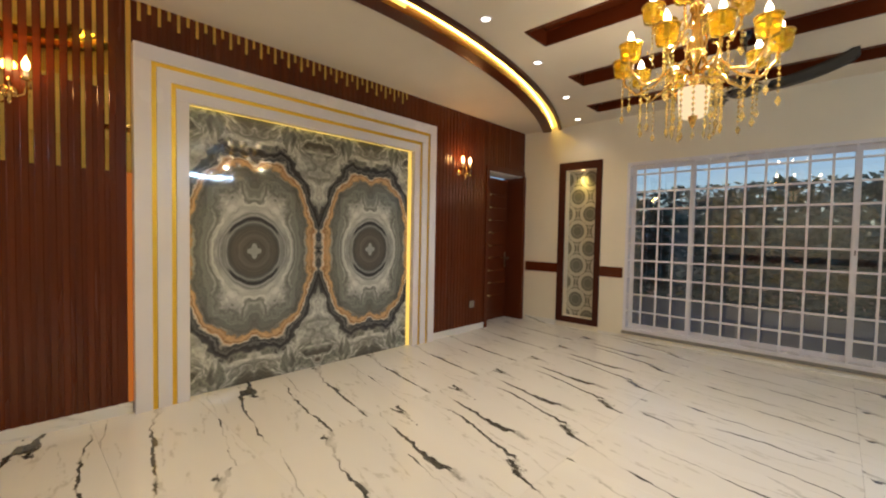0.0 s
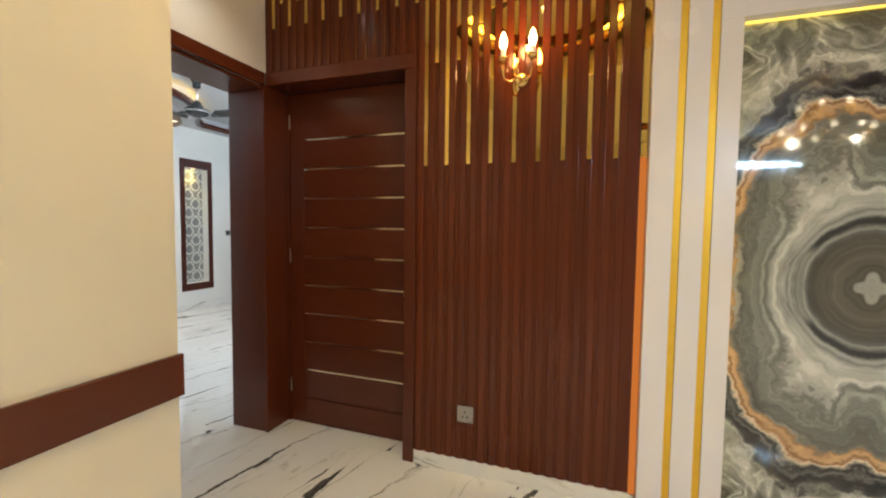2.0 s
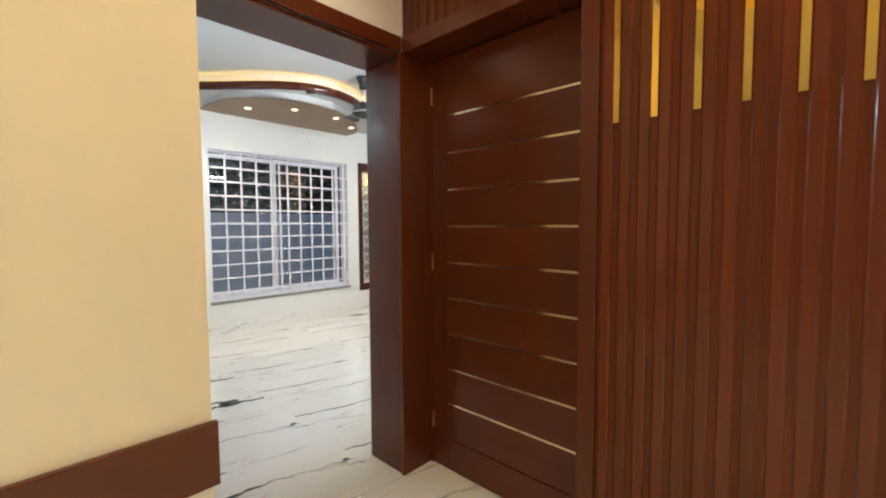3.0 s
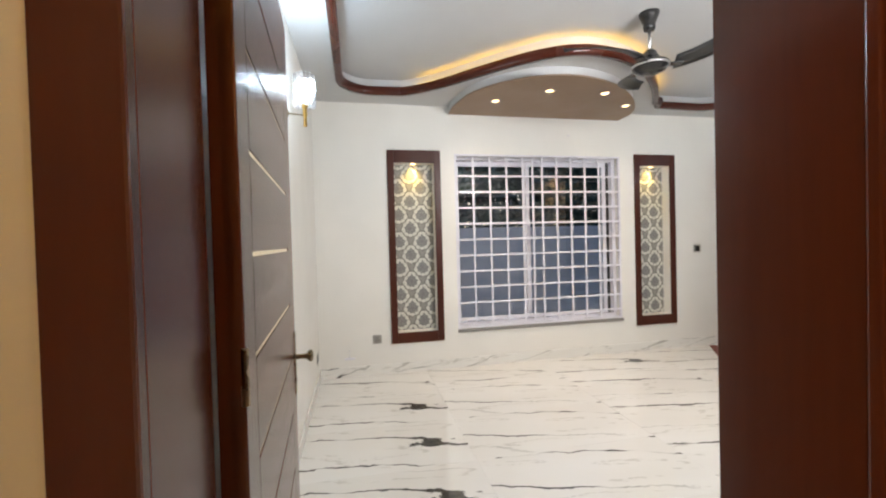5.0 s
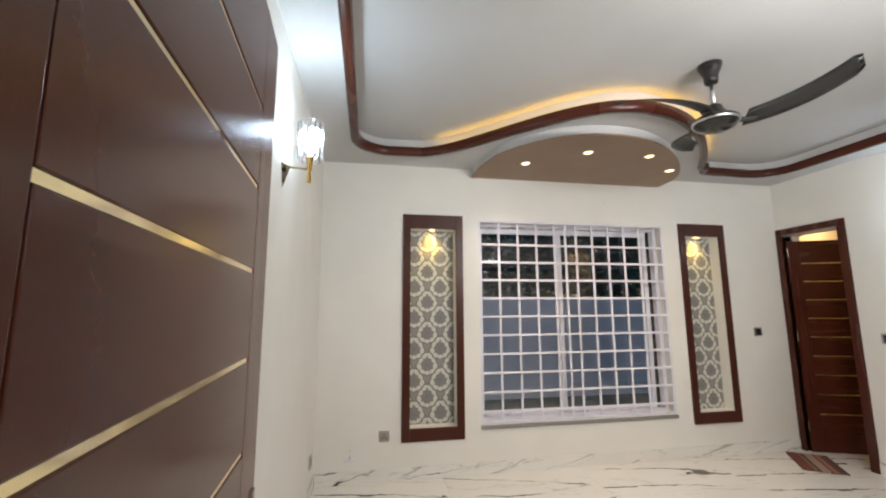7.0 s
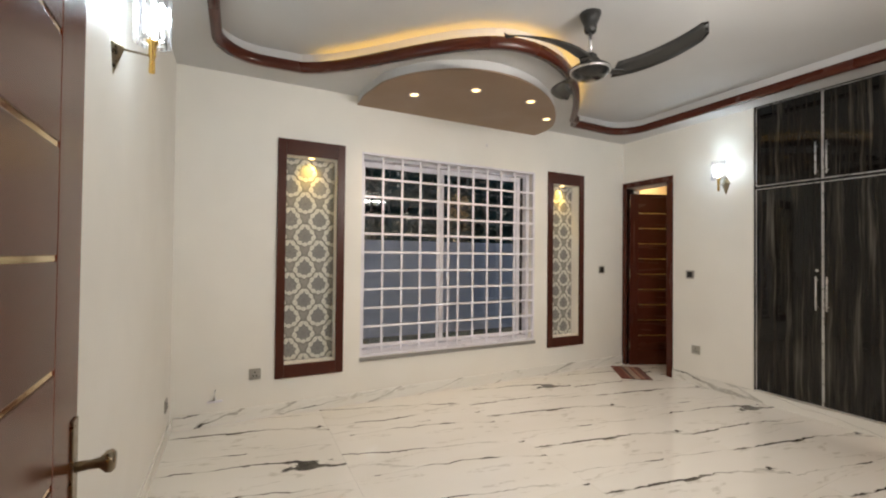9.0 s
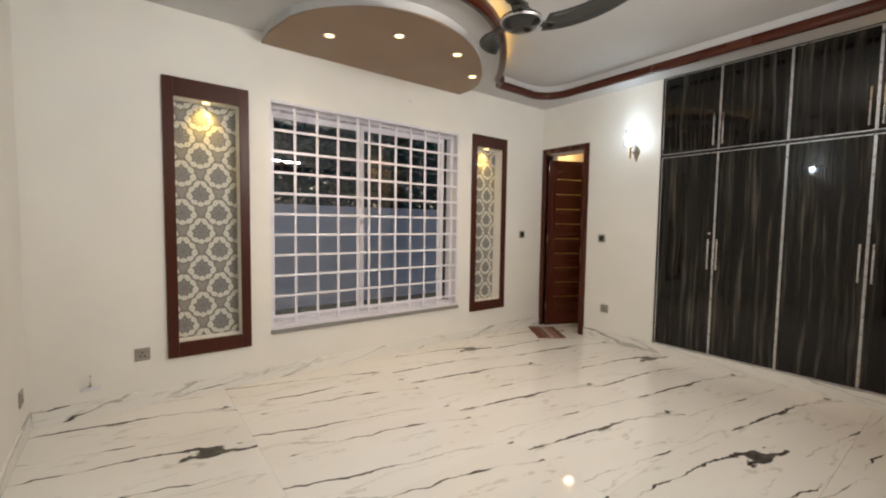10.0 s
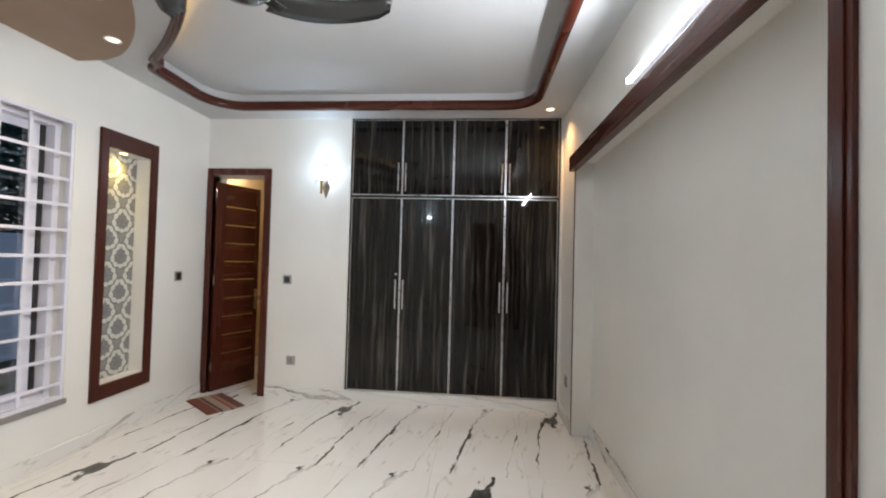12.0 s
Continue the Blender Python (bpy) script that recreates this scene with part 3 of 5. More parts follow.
def wall_run(axis, a0, a1, b0, b1, z0, z1, openings):
    """Wall along axis from a0 to a1, b0..b1 thick, with openings (a, a, z, z) through it."""
    cuts = sorted({a0, a1, *(v for o in openings for v in o[:2])})
    bm = bmesh.new()

    def put(p, q, lo, hi):
        if hi - lo > 1e-4:
            box(bm, *((p, q, b0, b1) if axis == "x" else (b0, b1, p, q)), lo, hi)

    for p, q in zip(cuts, cuts[1:]):
        here = sorted(o[2:] for o in openings if o[0] < q - 1e-6 and o[1] > p + 1e-6)
        low = z0
        for lo, hi in here:
            put(p, q, low, lo)
            low = hi
        put(p, q, low, z1)
    return bm


# ---- plan ----
SLAT_X = -4.465            # front of the slatted panelling
LIV_E, LIV_N, LIV_S = 1.25, 4.685, -1.47
LIV_Z = 2.74
DOOR_Y0, DOOR_Y1 = -2.14, -2.40   # the wall with the bedroom doorway, both faces
BED_L, BED_R, BED_W = -3.334, -7.98, -5.825
BED_Z, TRAY_Z = 2.68, 2.80
TOP = 3.2

# ---- large structure ----
structure("wall_west", wall_run("y", -2.14, 4.935, -4.80, -4.52, 0, TOP, [(-2.13, -1.21, 0, 2.185), (3.83, 4.665, 0, 2.10)]), CREAM, "masonry wall behind the slatted mahogany panelling")
WIN1 = (-2.985, -0.25, 0.085, 2.165)
N3 = (-3.80, -3.37, 0.15, 2.14)
structure("wall_north", wall_run("x", -4.52, LIV_E, LIV_N, 4.935, 0, TOP, [WIN1, N3]), CREAM, "cream painted wall with a wide window and a niche")
structure("wall_east", boxes((LIV_E, LIV_E + 0.22, -1.72, 4.935, 0, TOP)), CREAM, "plain cream painted wall")
structure("wall_south", boxes((-3.364, LIV_E, -1.72, LIV_S, 0, TOP), (-3.364, -3.12, -2.14, -1.72, 0, TOP)), CREAM, "cream painted wall with a dark wooden rail")
structure("wall_between", wall_run("x", -8.05, -3.11, DOOR_Y1, DOOR_Y0, 0, TOP, [(-4.472, -3.454, 0, 2.122), (-7.49, -5.06, 0, 2.19)]), OFFWHITE, "painted wall with the bedroom doorway and a framed recess")
structure("wall_recess_back", boxes((-7.60, -4.90, -2.139, -2.06, 0, 2.4), (-7.4895, -5.0605, -2.255, -2.1395, 0, 2.1895)), OFFWHITE, "off-white painted back of a shallow wall recess")
structure("wall_doorway_front", boxes((-4.52, -3.364, -2.1395, -2.130, 2.19, TOP)), CREAM, "cream painted wall above the bedroom doorway")
WIN2 = (-6.628, -4.722, 0.395, 2.20)
N1 = (-4.507, -4.10, 0.40, 2.10)
N2 = (-7.257, -6.865, 0.40, 2.10)
structure("wall_bedroom_window", wall_run("x", -8.2, -3.11, -6.06, BED_W, 0, TOP, [WIN2, N1, N2]), OFFWHITE, "off-white painted wall with a grilled window and two niches")
structure("wall_bedroom_left", boxes((BED_L, BED_L + 0.224, -5.825, DOOR_Y1, 0, TOP)), OFFWHITE, "off-white painted bedroom wall")
structure("wall_bedroom_right", wall_run("y", -5.825, DOOR_Y1, -8.2, BED_R, 0, TOP, [(-5.765, -5.24, 0, 2.125), (-4.392, -2.422, 0.10, 2.69)]), OFFWHITE, "off-white painted wall with a bathroom door and a fitted wardrobe")
structure("wall_bathroom", boxes((-9.9, -9.8, -6.4, -4.4, 0, TOP), (-9.8, -8.2, -4.5, -4.4, 0, TOP), (-9.8, -8.2, -6.4, -6.06, 0, TOP), (-9.8, -8.2, -6.06, -4.5, 2.6, 2.7)), TILEBEIGE, "beige tiled bathroom walls")
structure("wall_wardrobe_back", boxes((-8.72, -8.6, -4.395, -2.0, 0, TOP)), OFFWHITE, "plain wall behind the wardrobe")
structure("roof_slab", boxes((-10, 1.6, -6.06, 4.935, TOP, TOP + 0.12)), CEIL, "concrete roof slab above the rooms")
structure("floor_slab", boxes((-10, 1.6, -6.06, 4.935, -0.20, -0.012)), GREYSTONE, "floor slab under the marble tiles")


# living-room ceiling with an arched cove, three timber-lined recesses and a round one
def arc_x(y):
    return -3.33 - 0.069 * (y - 1.2) ** 2


ARC_Y = [0.30 + i * (4.675 - 0.30) / 28 for i in range(29)]
arc_loop = [(arc_x(y) + 0.12, y) for y in ARC_Y] + [(arc_x(y) + 0.235, y) for y in reversed(ARC_Y)]
arc_loop_e = [(-3.24 - x, y) for x, y in arc_loop]
beams = [(-2.79, -0.45, 2.02, 2.32), (-2.95, -0.29, 3.02, 3.33), (-3.20, -0.04, 3.96, 4.26)]
beam_loops = [[(a, c), (b, c), (b, d), (a, d)] for a, b, c, d in beams]
ring_loop = [(-3.0 + 0.80 * math.cos(i * math.pi / 24), -0.64 + 0.80 * math.sin(i * math.pi / 24)) for i in range(48)]
structure("ceiling_living", plate([(-4.52, LIV_S), (LIV_E, LIV_S), (LIV_E, LIV_N), (-4.52, LIV_N)], [arc_loop, arc_loop_e, ring_loop] + beam_loops, LIV_Z, 0.10), CEIL_LIV, "ivory plaster ceiling with an arched light cove")
structure("ceiling_lobby", boxes((-4.52, -3.12, -2.13, -1.47, LIV_Z, LIV_Z + 0.1)), CEIL_LIV, "ivory plaster ceiling over the doorway lobby")
structure("ceiling_cove_top", plate([(p[0] + (0.02 if i >= 29 else -0.02), p[1]) for i, p in enumerate(arc_loop)], [], LIV_Z + 0.10, 0.02), CEIL_LIV, "plaster top of the arched light cove")
structure("ceiling_cove_top_east", plate([(-3.24 - (p[0] + (0.02 if i >= 29 else -0.02)), p[1]) for i, p in enumerate(arc_loop)], [], LIV_Z + 0.10, 0.02), CEIL_LIV, "plaster top of the arched light cove")
structure("ceiling_round_top", prism([(-3.0 + 0.83 * math.cos(i * math.pi / 24), -0.64 + 0.83 * math.sin(i * math.pi / 24)) for i in range(48)], 3.06, 3.1), CEIL_LIV, "plaster top of the round ceiling recess")
structure("ceiling_round_side", sweep([(-3.0 + 0.80 * math.cos(i * math.pi / 24), -0.64 + 0.80 * math.sin(i * math.pi / 24), LIV_Z + 0.1) for i in range(48)], [(0, 0), (0.02, 0), (0.02, 0.22), (0, 0.22)]), CEIL_LIV, "plaster side of the round ceiling recess")


def cove(flip, name):
    """Timber rims and the LED strip of one arched cove."""
    def P(dx, z=LIV_Z):
        pts = [(arc_x(y) + dx, y, z) for y in ARC_Y]
        return [(-3.24 - x, y, z) for x, y, z in pts] if flip else pts
    t = thing(name, "arched mahogany cove rim with a glowing yellow light strip", "cove light", (0, 0, 0), "ceiling coves")
    part("wide_rim", sweep(P(0.06), [(-0.06, -0.035), (0.06, -0.035), (0.06, 0.06), (-0.06, 0.0)], False), WOOD_Y, t)
    part("narrow_rim", sweep(P(0.255), [(-0.02, -0.03), (0.02, -0.03), (0.02, 0.0), (-0.02, 0.05)], False), DARKWOOD, t)
    part("light_strip", sweep(P(0.135, LIV_Z + 0.030), [(-0.008, 0), (0.008, 0), (0.008, 0.012), (-0.008, 0.012)], False), LED_YELLOW, t, "glowing yellow light strip")


cove(False, "cove_light")
cove(True, "cove_light")
for a, b, c, d in beams:
    t = thing("ceiling_recess", "long ceiling recess lined with dark mahogany boards", "ceiling recess", (0, 0, 0), "ceiling recesses")
    part("top_board", boxes((a, b, c, d, LIV_Z + 0.102, LIV_Z + 0.12)), WOOD_H, t)
    for s in ((a, b, c, c + 0.014, LIV_Z - 0.012, LIV_Z + 0.10), (a, b, d - 0.014, d, LIV_Z - 0.012, LIV_Z + 0.10), (a, a + 0.014, c + 0.014, d - 0.014, LIV_Z - 0.012, LIV_Z + 0.10), (b - 0.014, b, c + 0.014, d - 0.014, LIV_Z - 0.012, LIV_Z + 0.10)):
        part("side_board", boxes(s), WOOD_H, t)

# round recess over the entry: two timber rings with light between
t = thing("ceiling_ring_light", "two round mahogany ceiling rings with a golden light between them", "ceiling light", (-3.0, -0.64, 2.98))


def ring_pts(r, z=0.0):
    return [(r * math.cos(i * math.pi / 24), r * math.sin(i * math.pi / 24), z) for i in range(48)]


part("outer_ring", sweep(ring_pts(0.72), [(-0.05, -0.03), (0.05, -0.03), (0.05, 0.03), (-0.05, 0.03)]), WOOD, t)
part("inner_ring", sweep(ring_pts(0.46), [(-0.04, -0.03), (0.04, -0.03), (0.04, 0.03), (-0.04, 0.03)]), WOOD, t)
part("light_strip", sweep(ring_pts(0.63, 0.055), [(-0.02, 0), (0.02, 0), (0.02, 0.01), (-0.02, 0.01)]), LED_YELLOW, t, "glowing yellow light strip")
for a in range(4):
    part("strut", tube([(0.45 * math.cos(a * 1.5708), 0.45 * math.sin(a * 1.5708), 0.025), (0.78 * math.cos(a * 1.5708), 0.78 * math.sin(a * 1.5708), 0.025)], 0.008, 6), WOOD, t)
    part("hanger", tube([(0.70 * math.cos(a * 1.5708 + 0.4), 0.70 * math.sin(a * 1.5708 + 0.4), 0.02), (0.70 * math.cos(a * 1.5708 + 0.4), 0.70 * math.sin(a * 1.5708 + 0.4), 0.08)], 0.006, 6), BRASS, t)


# bedroom ceiling: lower border with a wavy inner edge, raised tray above
def tray_outline():
    pts = []

    def corner(cx, cy, r, a0, a1, n=8):
        for i in range(n + 1):
            a = radians(a0 + (a1 - a0) * i / n)
            pts.append((cx + r * math.cos(a), cy + r * math.sin(a)))

    corner(-3.85, -2.93, 0.25, 90, 0)
    corner(-3.90, -5.23, 0.30, 0, -90)
    for i in range(1, 40):
        f = i / 40
        s = math.sin(math.pi * f)
        pts.append((-4.10 - 2.72 * f, -5.53 + 1.04 * (s ** 1.7 if f < 0.5 else s ** 0.9)))
    corner(-6.93, -5.44, 0.11, 0, -90, 4)
    corner(-7.40, -5.27, 0.29, 270, 180)
    corner(-7.43, -2.95, 0.26, 180, 90)
    return pts


TRAY = tray_outline()
# border and tray both use the greyed white, in place of weaker light
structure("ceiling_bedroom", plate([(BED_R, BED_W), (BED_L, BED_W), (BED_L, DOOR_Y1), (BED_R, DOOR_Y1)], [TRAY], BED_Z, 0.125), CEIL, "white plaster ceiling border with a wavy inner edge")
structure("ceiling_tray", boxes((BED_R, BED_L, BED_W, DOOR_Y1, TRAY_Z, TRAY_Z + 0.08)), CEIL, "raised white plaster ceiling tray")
t = thing("ceiling_moulding", "wavy mahogany moulding round the raised ceiling tray", "moulding")
part("moulding", sweep([(x, y, BED_Z) for x, y in TRAY], [(-0.016, -0.001), (-0.014, -0.022), (0.030, -0.026), (0.044, -0.010), (0.042, 0.044), (0.032, 0.048), (0.030, 0.006), (-0.001, 0.003)]), MOULDWOOD, t, "", True)
LED_ARC = [(x, y, BED_Z + 0.020) for x, y in TRAY if -6.80 < x < -4.30 and y < -4.4]
part("light_strip", sweep(LED_ARC, [(0.004, 0), (0.026, 0), (0.026, 0.014), (0.004, 0.014)], False), LED_AMBER, t, "glowing yellow light strip")


def spot_fitting(x, y, z, mat=None, group="recessed spots"):
    s = thing("recessed_spotlight", "small round recessed spotlight with a glowing lens", "spotlight", (x, y, z), group)
    part("rim", lathe([(0.030, 0.0), (0.044, -0.001), (0.046, -0.005), (0.036, -0.008), (0.030, -0.002)], 24, caps=False), ALU, s, "", True)
    part("lens", lathe([(0.0, -0.006), (0.020, -0.0055), (0.031, -0.003)], 24), mat or SPOT_GLOW, s, "glowing lens")


# a fitting at every living room spot, the added unseen ones too
for x, y in LIVING_SPOTS:
    spot_fitting(x, y, LIV_Z - 0.001 if y != -0.66 else 3.06)
# taupe crescent panel over the window
CRES = [(-4.672, -5.822), (-4.665, -5.60)]
for i in range(1, 36):
    f = i / 36
    rise = math.sin(math.pi / 2 * f / 0.4) ** 0.45 if f < 0.4 else math.cos(math.pi / 2 * (f - 0.4) / 0.6) ** 0.72
    CRES.append((-4.665 - 1.945 * f, -5.60 + 0.875 * rise))
CRES += [(-6.61, -5.62), (-6.612, -5.822)]
t = thing("ceiling_panel", "taupe painted crescent ceiling panel with four spotlights over the window", "ceiling panel")
part("panel", prism(CRES, 2.60, 2.613), TAUPE, t, "taupe painted face")
part("upstand", prism([(x * 0.994 - 0.034, y if y < -5.7 else y - 0.012) for x, y in CRES], 2.6132, BED_Z), CEIL, t, "white painted upstand")
for x, y in BED_SPOTS:
    spot_fitting(x, y, 2.599, SPOT_WARM, "spots in the taupe panel")
spot_fitting(-7.74, -2.57, BED_Z - 0.001, SPOT_WARM)


# ---- doors ----
def strip_door(name, label, loc, rz, w, h, lock=0.055, group="", hinge=0.105, rise=0.0, upright=WOOD, level=WOOD_H):
    """A leaf of level boards parted by thin gold mirror strips. Local x along the width from the hinge, y through the thickness, z up."""
    d = thing(name, label, "door", loc, group, "", rz)
    th = 0.042
    part("core", boxes((0, w, -th / 2 + 0.006, th / 2 - 0.006, 0.004, h)), SLATBACK, d)
    part("hinge_stile", boxes((0, hinge, -th / 2, th / 2, 0.0042, h - 0.0002), bevel=0.003), upright, d)
    part("lock_stile", boxes((w - lock, w, -th / 2, th / 2, 0.0042, h - 0.0002), bevel=0.003), upright, d)
    zs = [0.0042] + [rise + 0.172 + 0.184 * i for i in range(10)] + [h - 0.0002]
    for i, (lo, hi) in enumerate(zip(zs, zs[1:])):
        part("board", boxes((hinge + 0.0005, w - lock - 0.0005, -th / 2, th / 2, lo + (0.005 if i else 0), hi - 0.005), bevel=0.002), level, d)
    for z in zs[2:-1]:
        part("gold_strip", boxes((hinge + 0.0005, w - lock - 0.0005, -th / 2 + 0.002, th / 2 - 0.002, z - 0.0046, z + 0.0046)), PALEGOLD, d, "thin gold mirror strip")
    for s in (-1, 1):
        y = s * th / 2
        part("lock_plate", boxes((w - 0.045, w - 0.010, y, y + s * 0.004, 0.765, 0.985), bevel=0.0015), BRONZE, d, "dark bronze lock plate")
        knob = lathe([(0.0, 0.0), (0.010, 0.0), (0.0085, 0.022), (0.010, 0.036), (0.020, 0.046), (0.0215, 0.054), (0.016, 0.060), (0.0, 0.061)], 14)
        bmesh.ops.transform(knob, matrix=pose(w - 0.028, y + s * 0.004, 0.895, -90 * s, 0, 0), verts=knob.verts)
        part("door_knob", knob, BRONZE, d, "small bronze knob", True)
        part("keyhole", boxes((w - 0.032, w - 0.024, y + s * 0.004, y + s * 0.0052, 0.80, 0.82)), BLACKPLASTIC, d)
    for z in (0.2, 1.05, 1.9):
        part("hinge", tube([(-0.004, -th / 2, z), (-0.004, -th / 2, z + 0.09)], 0.006, 8), BRONZE, d)
    return d


def casing(name, bms, label, mat=WOOD):
    c = thing(name, label, "door frame")
    for n, spec in bms:
        part(n, boxes(spec, bevel=0.004), mat, c)
    return c


# closed door in the slatted wall
casing("door_frame", [("jamb", (-4.605, SLAT_X + 0.002, -1.21, -1.145, 0, 2.117)), ("head", (-4.70, SLAT_X + 0.004, -2.125, -1.145, 2.119, 2.195)), ("jamb", (-4.73, -4.633, -2.138, -2.0985, 0, 2.117))], "dark mahogany door frame in the slatted wall")
strip_door("door_1", "closed mahogany door with thin gold strips", (-4.660, -2.095, 0.0), 90, 0.879, 2.114, 0.012, "gold strip doors")
# second door beside the window wall
casing("door_frame", [("jamb", (-4.79, SLAT_X + 0.012, 3.765, 3.83, 0, 2.10)), ("jamb", (-4.79, SLAT_X + 0.03, 4.62, 4.682, 0, 2.10)), ("head", (-4.79, SLAT_X + 0.012, 3.765, 4.682, 2.102, 2.175))], "dark mahogany door frame beside the window wall")
strip_door("door_2", "mahogany door with thin gold strips in a deep frame", (-4.745, 3.836, 0.0), 90, 0.78, 2.07, 0.055, "gold strip doors")
structure("soffit_doorway", boxes((-4.72, SLAT_X - 0.004, 3.832, 4.618, 2.092, 2.1015)), OFFWHITE, "pale painted soffit over the second door")
# bedroom doorway and its open leaf
casing("door_frame", [
    ("jamb", (-4.632, -4.442, -2.139, -2.118, 0, 2.12)), ("head", (-4.452, -3.43, -2.139, -2.118, 2.121, 2.192)), ("jamb", (-3.509, -3.43, -2.139, -2.118, 0, 2.12)),
    ("lining", (-4.471, -4.448, -2.402, -2.1395, 0, 2.10)), ("lining", (-3.478, -3.455, -2.402, -2.1395, 0, 2.10)), ("stop", (-3.507, -3.479, -2.33, -2.1395, 0, 2.10)), ("lining", (-4.471, -3.455, -2.402, -2.1395, 2.101, 2.121))], "dark mahogany frame lining the bedroom doorway")
strip_door("door_3", "open mahogany door with thin gold strips against the bedroom wall", (-3.5197, -2.373, 0.0), -86.4, 0.912, 2.09, 0.15, "gold strip doors", 0.099, 0.010)
# bathroom door, ajar
casing("door_frame", [("jamb", (-8.10, BED_R + 0.014, -5.822, -5.765, 0, 2.125)), ("jamb", (-8.10, BED_R + 0.014, -5.24, -5.172, 0, 2.125)), ("head", (-8.10, BED_R + 0.014, -5.822, -5.172, 2.126, 2.19))], "dark mahogany bathroom door frame", BEDWOOD)
strip_door("door_4", "mahogany bathroom door standing slightly ajar", (-8.003, -5.752, 0.0), 158, 0.508, 2.06, 0.055, "gold strip doors", 0.105, 0.0, BEDWOOD, BEDWOOD_H)

# ---- slatted panelling ----
PITCH, GAP = 0.05735, 0.0205
G0 = -1.088                                 # first long gold strip


def slat_mesh(w, h, name):
    bm = bmesh.new()
    prof = [(-w / 2, -0.0085), (-w / 2, -0.004), (-w / 2 + 0.005, 0.0), (w / 2 - 0.005, 0.0), (w / 2, -0.004), (w / 2, -0.0085)]
    lo = [bm.verts.new((x, y, 0)) for y, x in prof]
    hi = [bm.verts.new((x, y, h)) for y, x in prof]
    for i in range(5):
        bm.faces.new((lo[i], lo[i + 1], hi[i + 1], hi[i]))
    bm.faces.new(lo[::-1])
    bm.faces.new(hi)
    bmesh.ops.recalc_face_normals(bm, faces=bm.faces)
    me = bpy.data.meshes.new(name)
    bm.to_mesh(me)
    bm.free()
    me.materials.append(SLATWOOD)
    return me


def slat_panel(label, y0, y1, z0, z1):
    p = thing("slat_panel", label, "wall panel", (0, 0, 0), "slatted wall panels")
    part("backing", boxes((-4.52, SLAT_X - 0.008, y0, y1, z0, z1)), SLATBACK, p)
    me = slat_mesh(PITCH - GAP, z1 - z0, "slat")
    k0, k1 = math.ceil((y0 + 0.02 - G0) / PITCH - 0.5), math.floor((y1 - 0.02 - G0) / PITCH - 0.5)
    for k in range(k0, k1 + 1):
        share("slat", me, p, (SLAT_X, G0 + (k + 0.5) * PITCH, z0))
    return p


def gold_strips(panel, k0, k1, bottom, top=LIV_Z):
    for k in range(k0, k1 + 1):
        lo = bottom(k)
        y = G0 + k * PITCH
        part("gold_strip", boxes((SLAT_X - 0.0078, SLAT_X - 0.001, y - 0.0095, y + 0.0095, lo, top)), GOLDMIRROR, panel, "gold mirror strip")


p = slat_panel("fluted mahogany slat panel with tall gold strips between the slats", -1.144, -0.072, 0.075, LIV_Z)
gold_strips(p, 0, 16, lambda k: 1.61 if k % 2 == 0 else 2.13)
p = slat_panel("fluted mahogany slats above the closed door", -2.13, -1.145, 2.197, LIV_Z)
gold_strips(p, -17, -1, lambda k: 2.445 if k % 2 else 2.58)
p = slat_panel("fluted mahogany slats with short gold strips above the stone frame", -0.044, 2.768, 2.462, LIV_Z)
gold_strips(p, 19, 60, lambda k: 2.615 if k % 2 else 2.675)
slat_panel("fluted mahogany slat panel beside the stone frame", 2.769, 3.764, 0.075, LIV_Z)
slat_panel("fluted mahogany slats above the second door", 3.765, 4.684, 2.177, LIV_Z)
t = thing("skirting", "white marble skirting under the slatted panels", "skirting", (0, 0, 0), "skirtings")
part("skirting_board", boxes((-4.52, SLAT_X + 0.003, -1.144, -0.046, 0, 0.0748), bevel=0.002), PALEMARBLE, t)
part("skirting_board", boxes((-4.52, SLAT_X + 0.003, 2.771, 3.764, 0, 0.0748), bevel=0.002), PALEMARBLE, t)

# ---- stone feature ----
FRAME_X = -4.413
t = thing("feature_frame", "stepped white gloss frame with gold bands round the onyx slab", "wall frame")
FY0, FY1, FZ = -0.040, 2.768, 2.461


def nested(a, b, front, name, mat, label="", back=-4.52):
    y0, y1, z1 = FY0 + a, FY1 - a, FZ - a
    w = b - a
    for spec in ((back, front, y0, y0 + w, 0, z1 - w - 0.0005), (back, front, y1 - w, y1, 0, z1 - w - 0.0005), (back, front, y0, y1, z1 - w, z1)):
        part(name, boxes(spec, bevel=0.002), mat, t, label)


nested(0.0, 0.098, FRAME_X, "outer_frame", GLOSSWHITE)
nested(0.0985, 0.128, FRAME_X - 0.010, "gold_band", GOLD, "satin gold band")
nested(0.1285, 0.213, FRAME_X - 0.004, "middle_frame", GLOSSWHITE)
nested(0.2135, 0.243, FRAME_X - 0.014, "gold_band", GOLD, "satin gold band")
nested(0.2435, 0.323, FRAME_X - 0.008, "inner_frame", GLOSSWHITE, "", -4.476)
on = thing("onyx_slab", "polished book-matched grey and amber onyx wall slab", "stone slab", (-4.503, 1.346, 1.075))
for s in (-1, 1):
    bm = boxes((-0.014, 0.0, 0.0008 * s, 1.07 * s, -1.073, 1.062))
    part("slab", bm, ONYX, on)
t = thing("frame_light", "hidden yellow light strips round the onyx slab", "light strip")
part("light_strip", boxes((-4.499, -4.480, FY1 - 0.290, FY1 - 0.284, 0.01, 2.13)), LED_SOFT, t)
part("light_strip", boxes((-4.499, -4.480, FY0 + 0.284, FY0 + 0.290, 0.01, 2.13)), LED_SOFT, t)
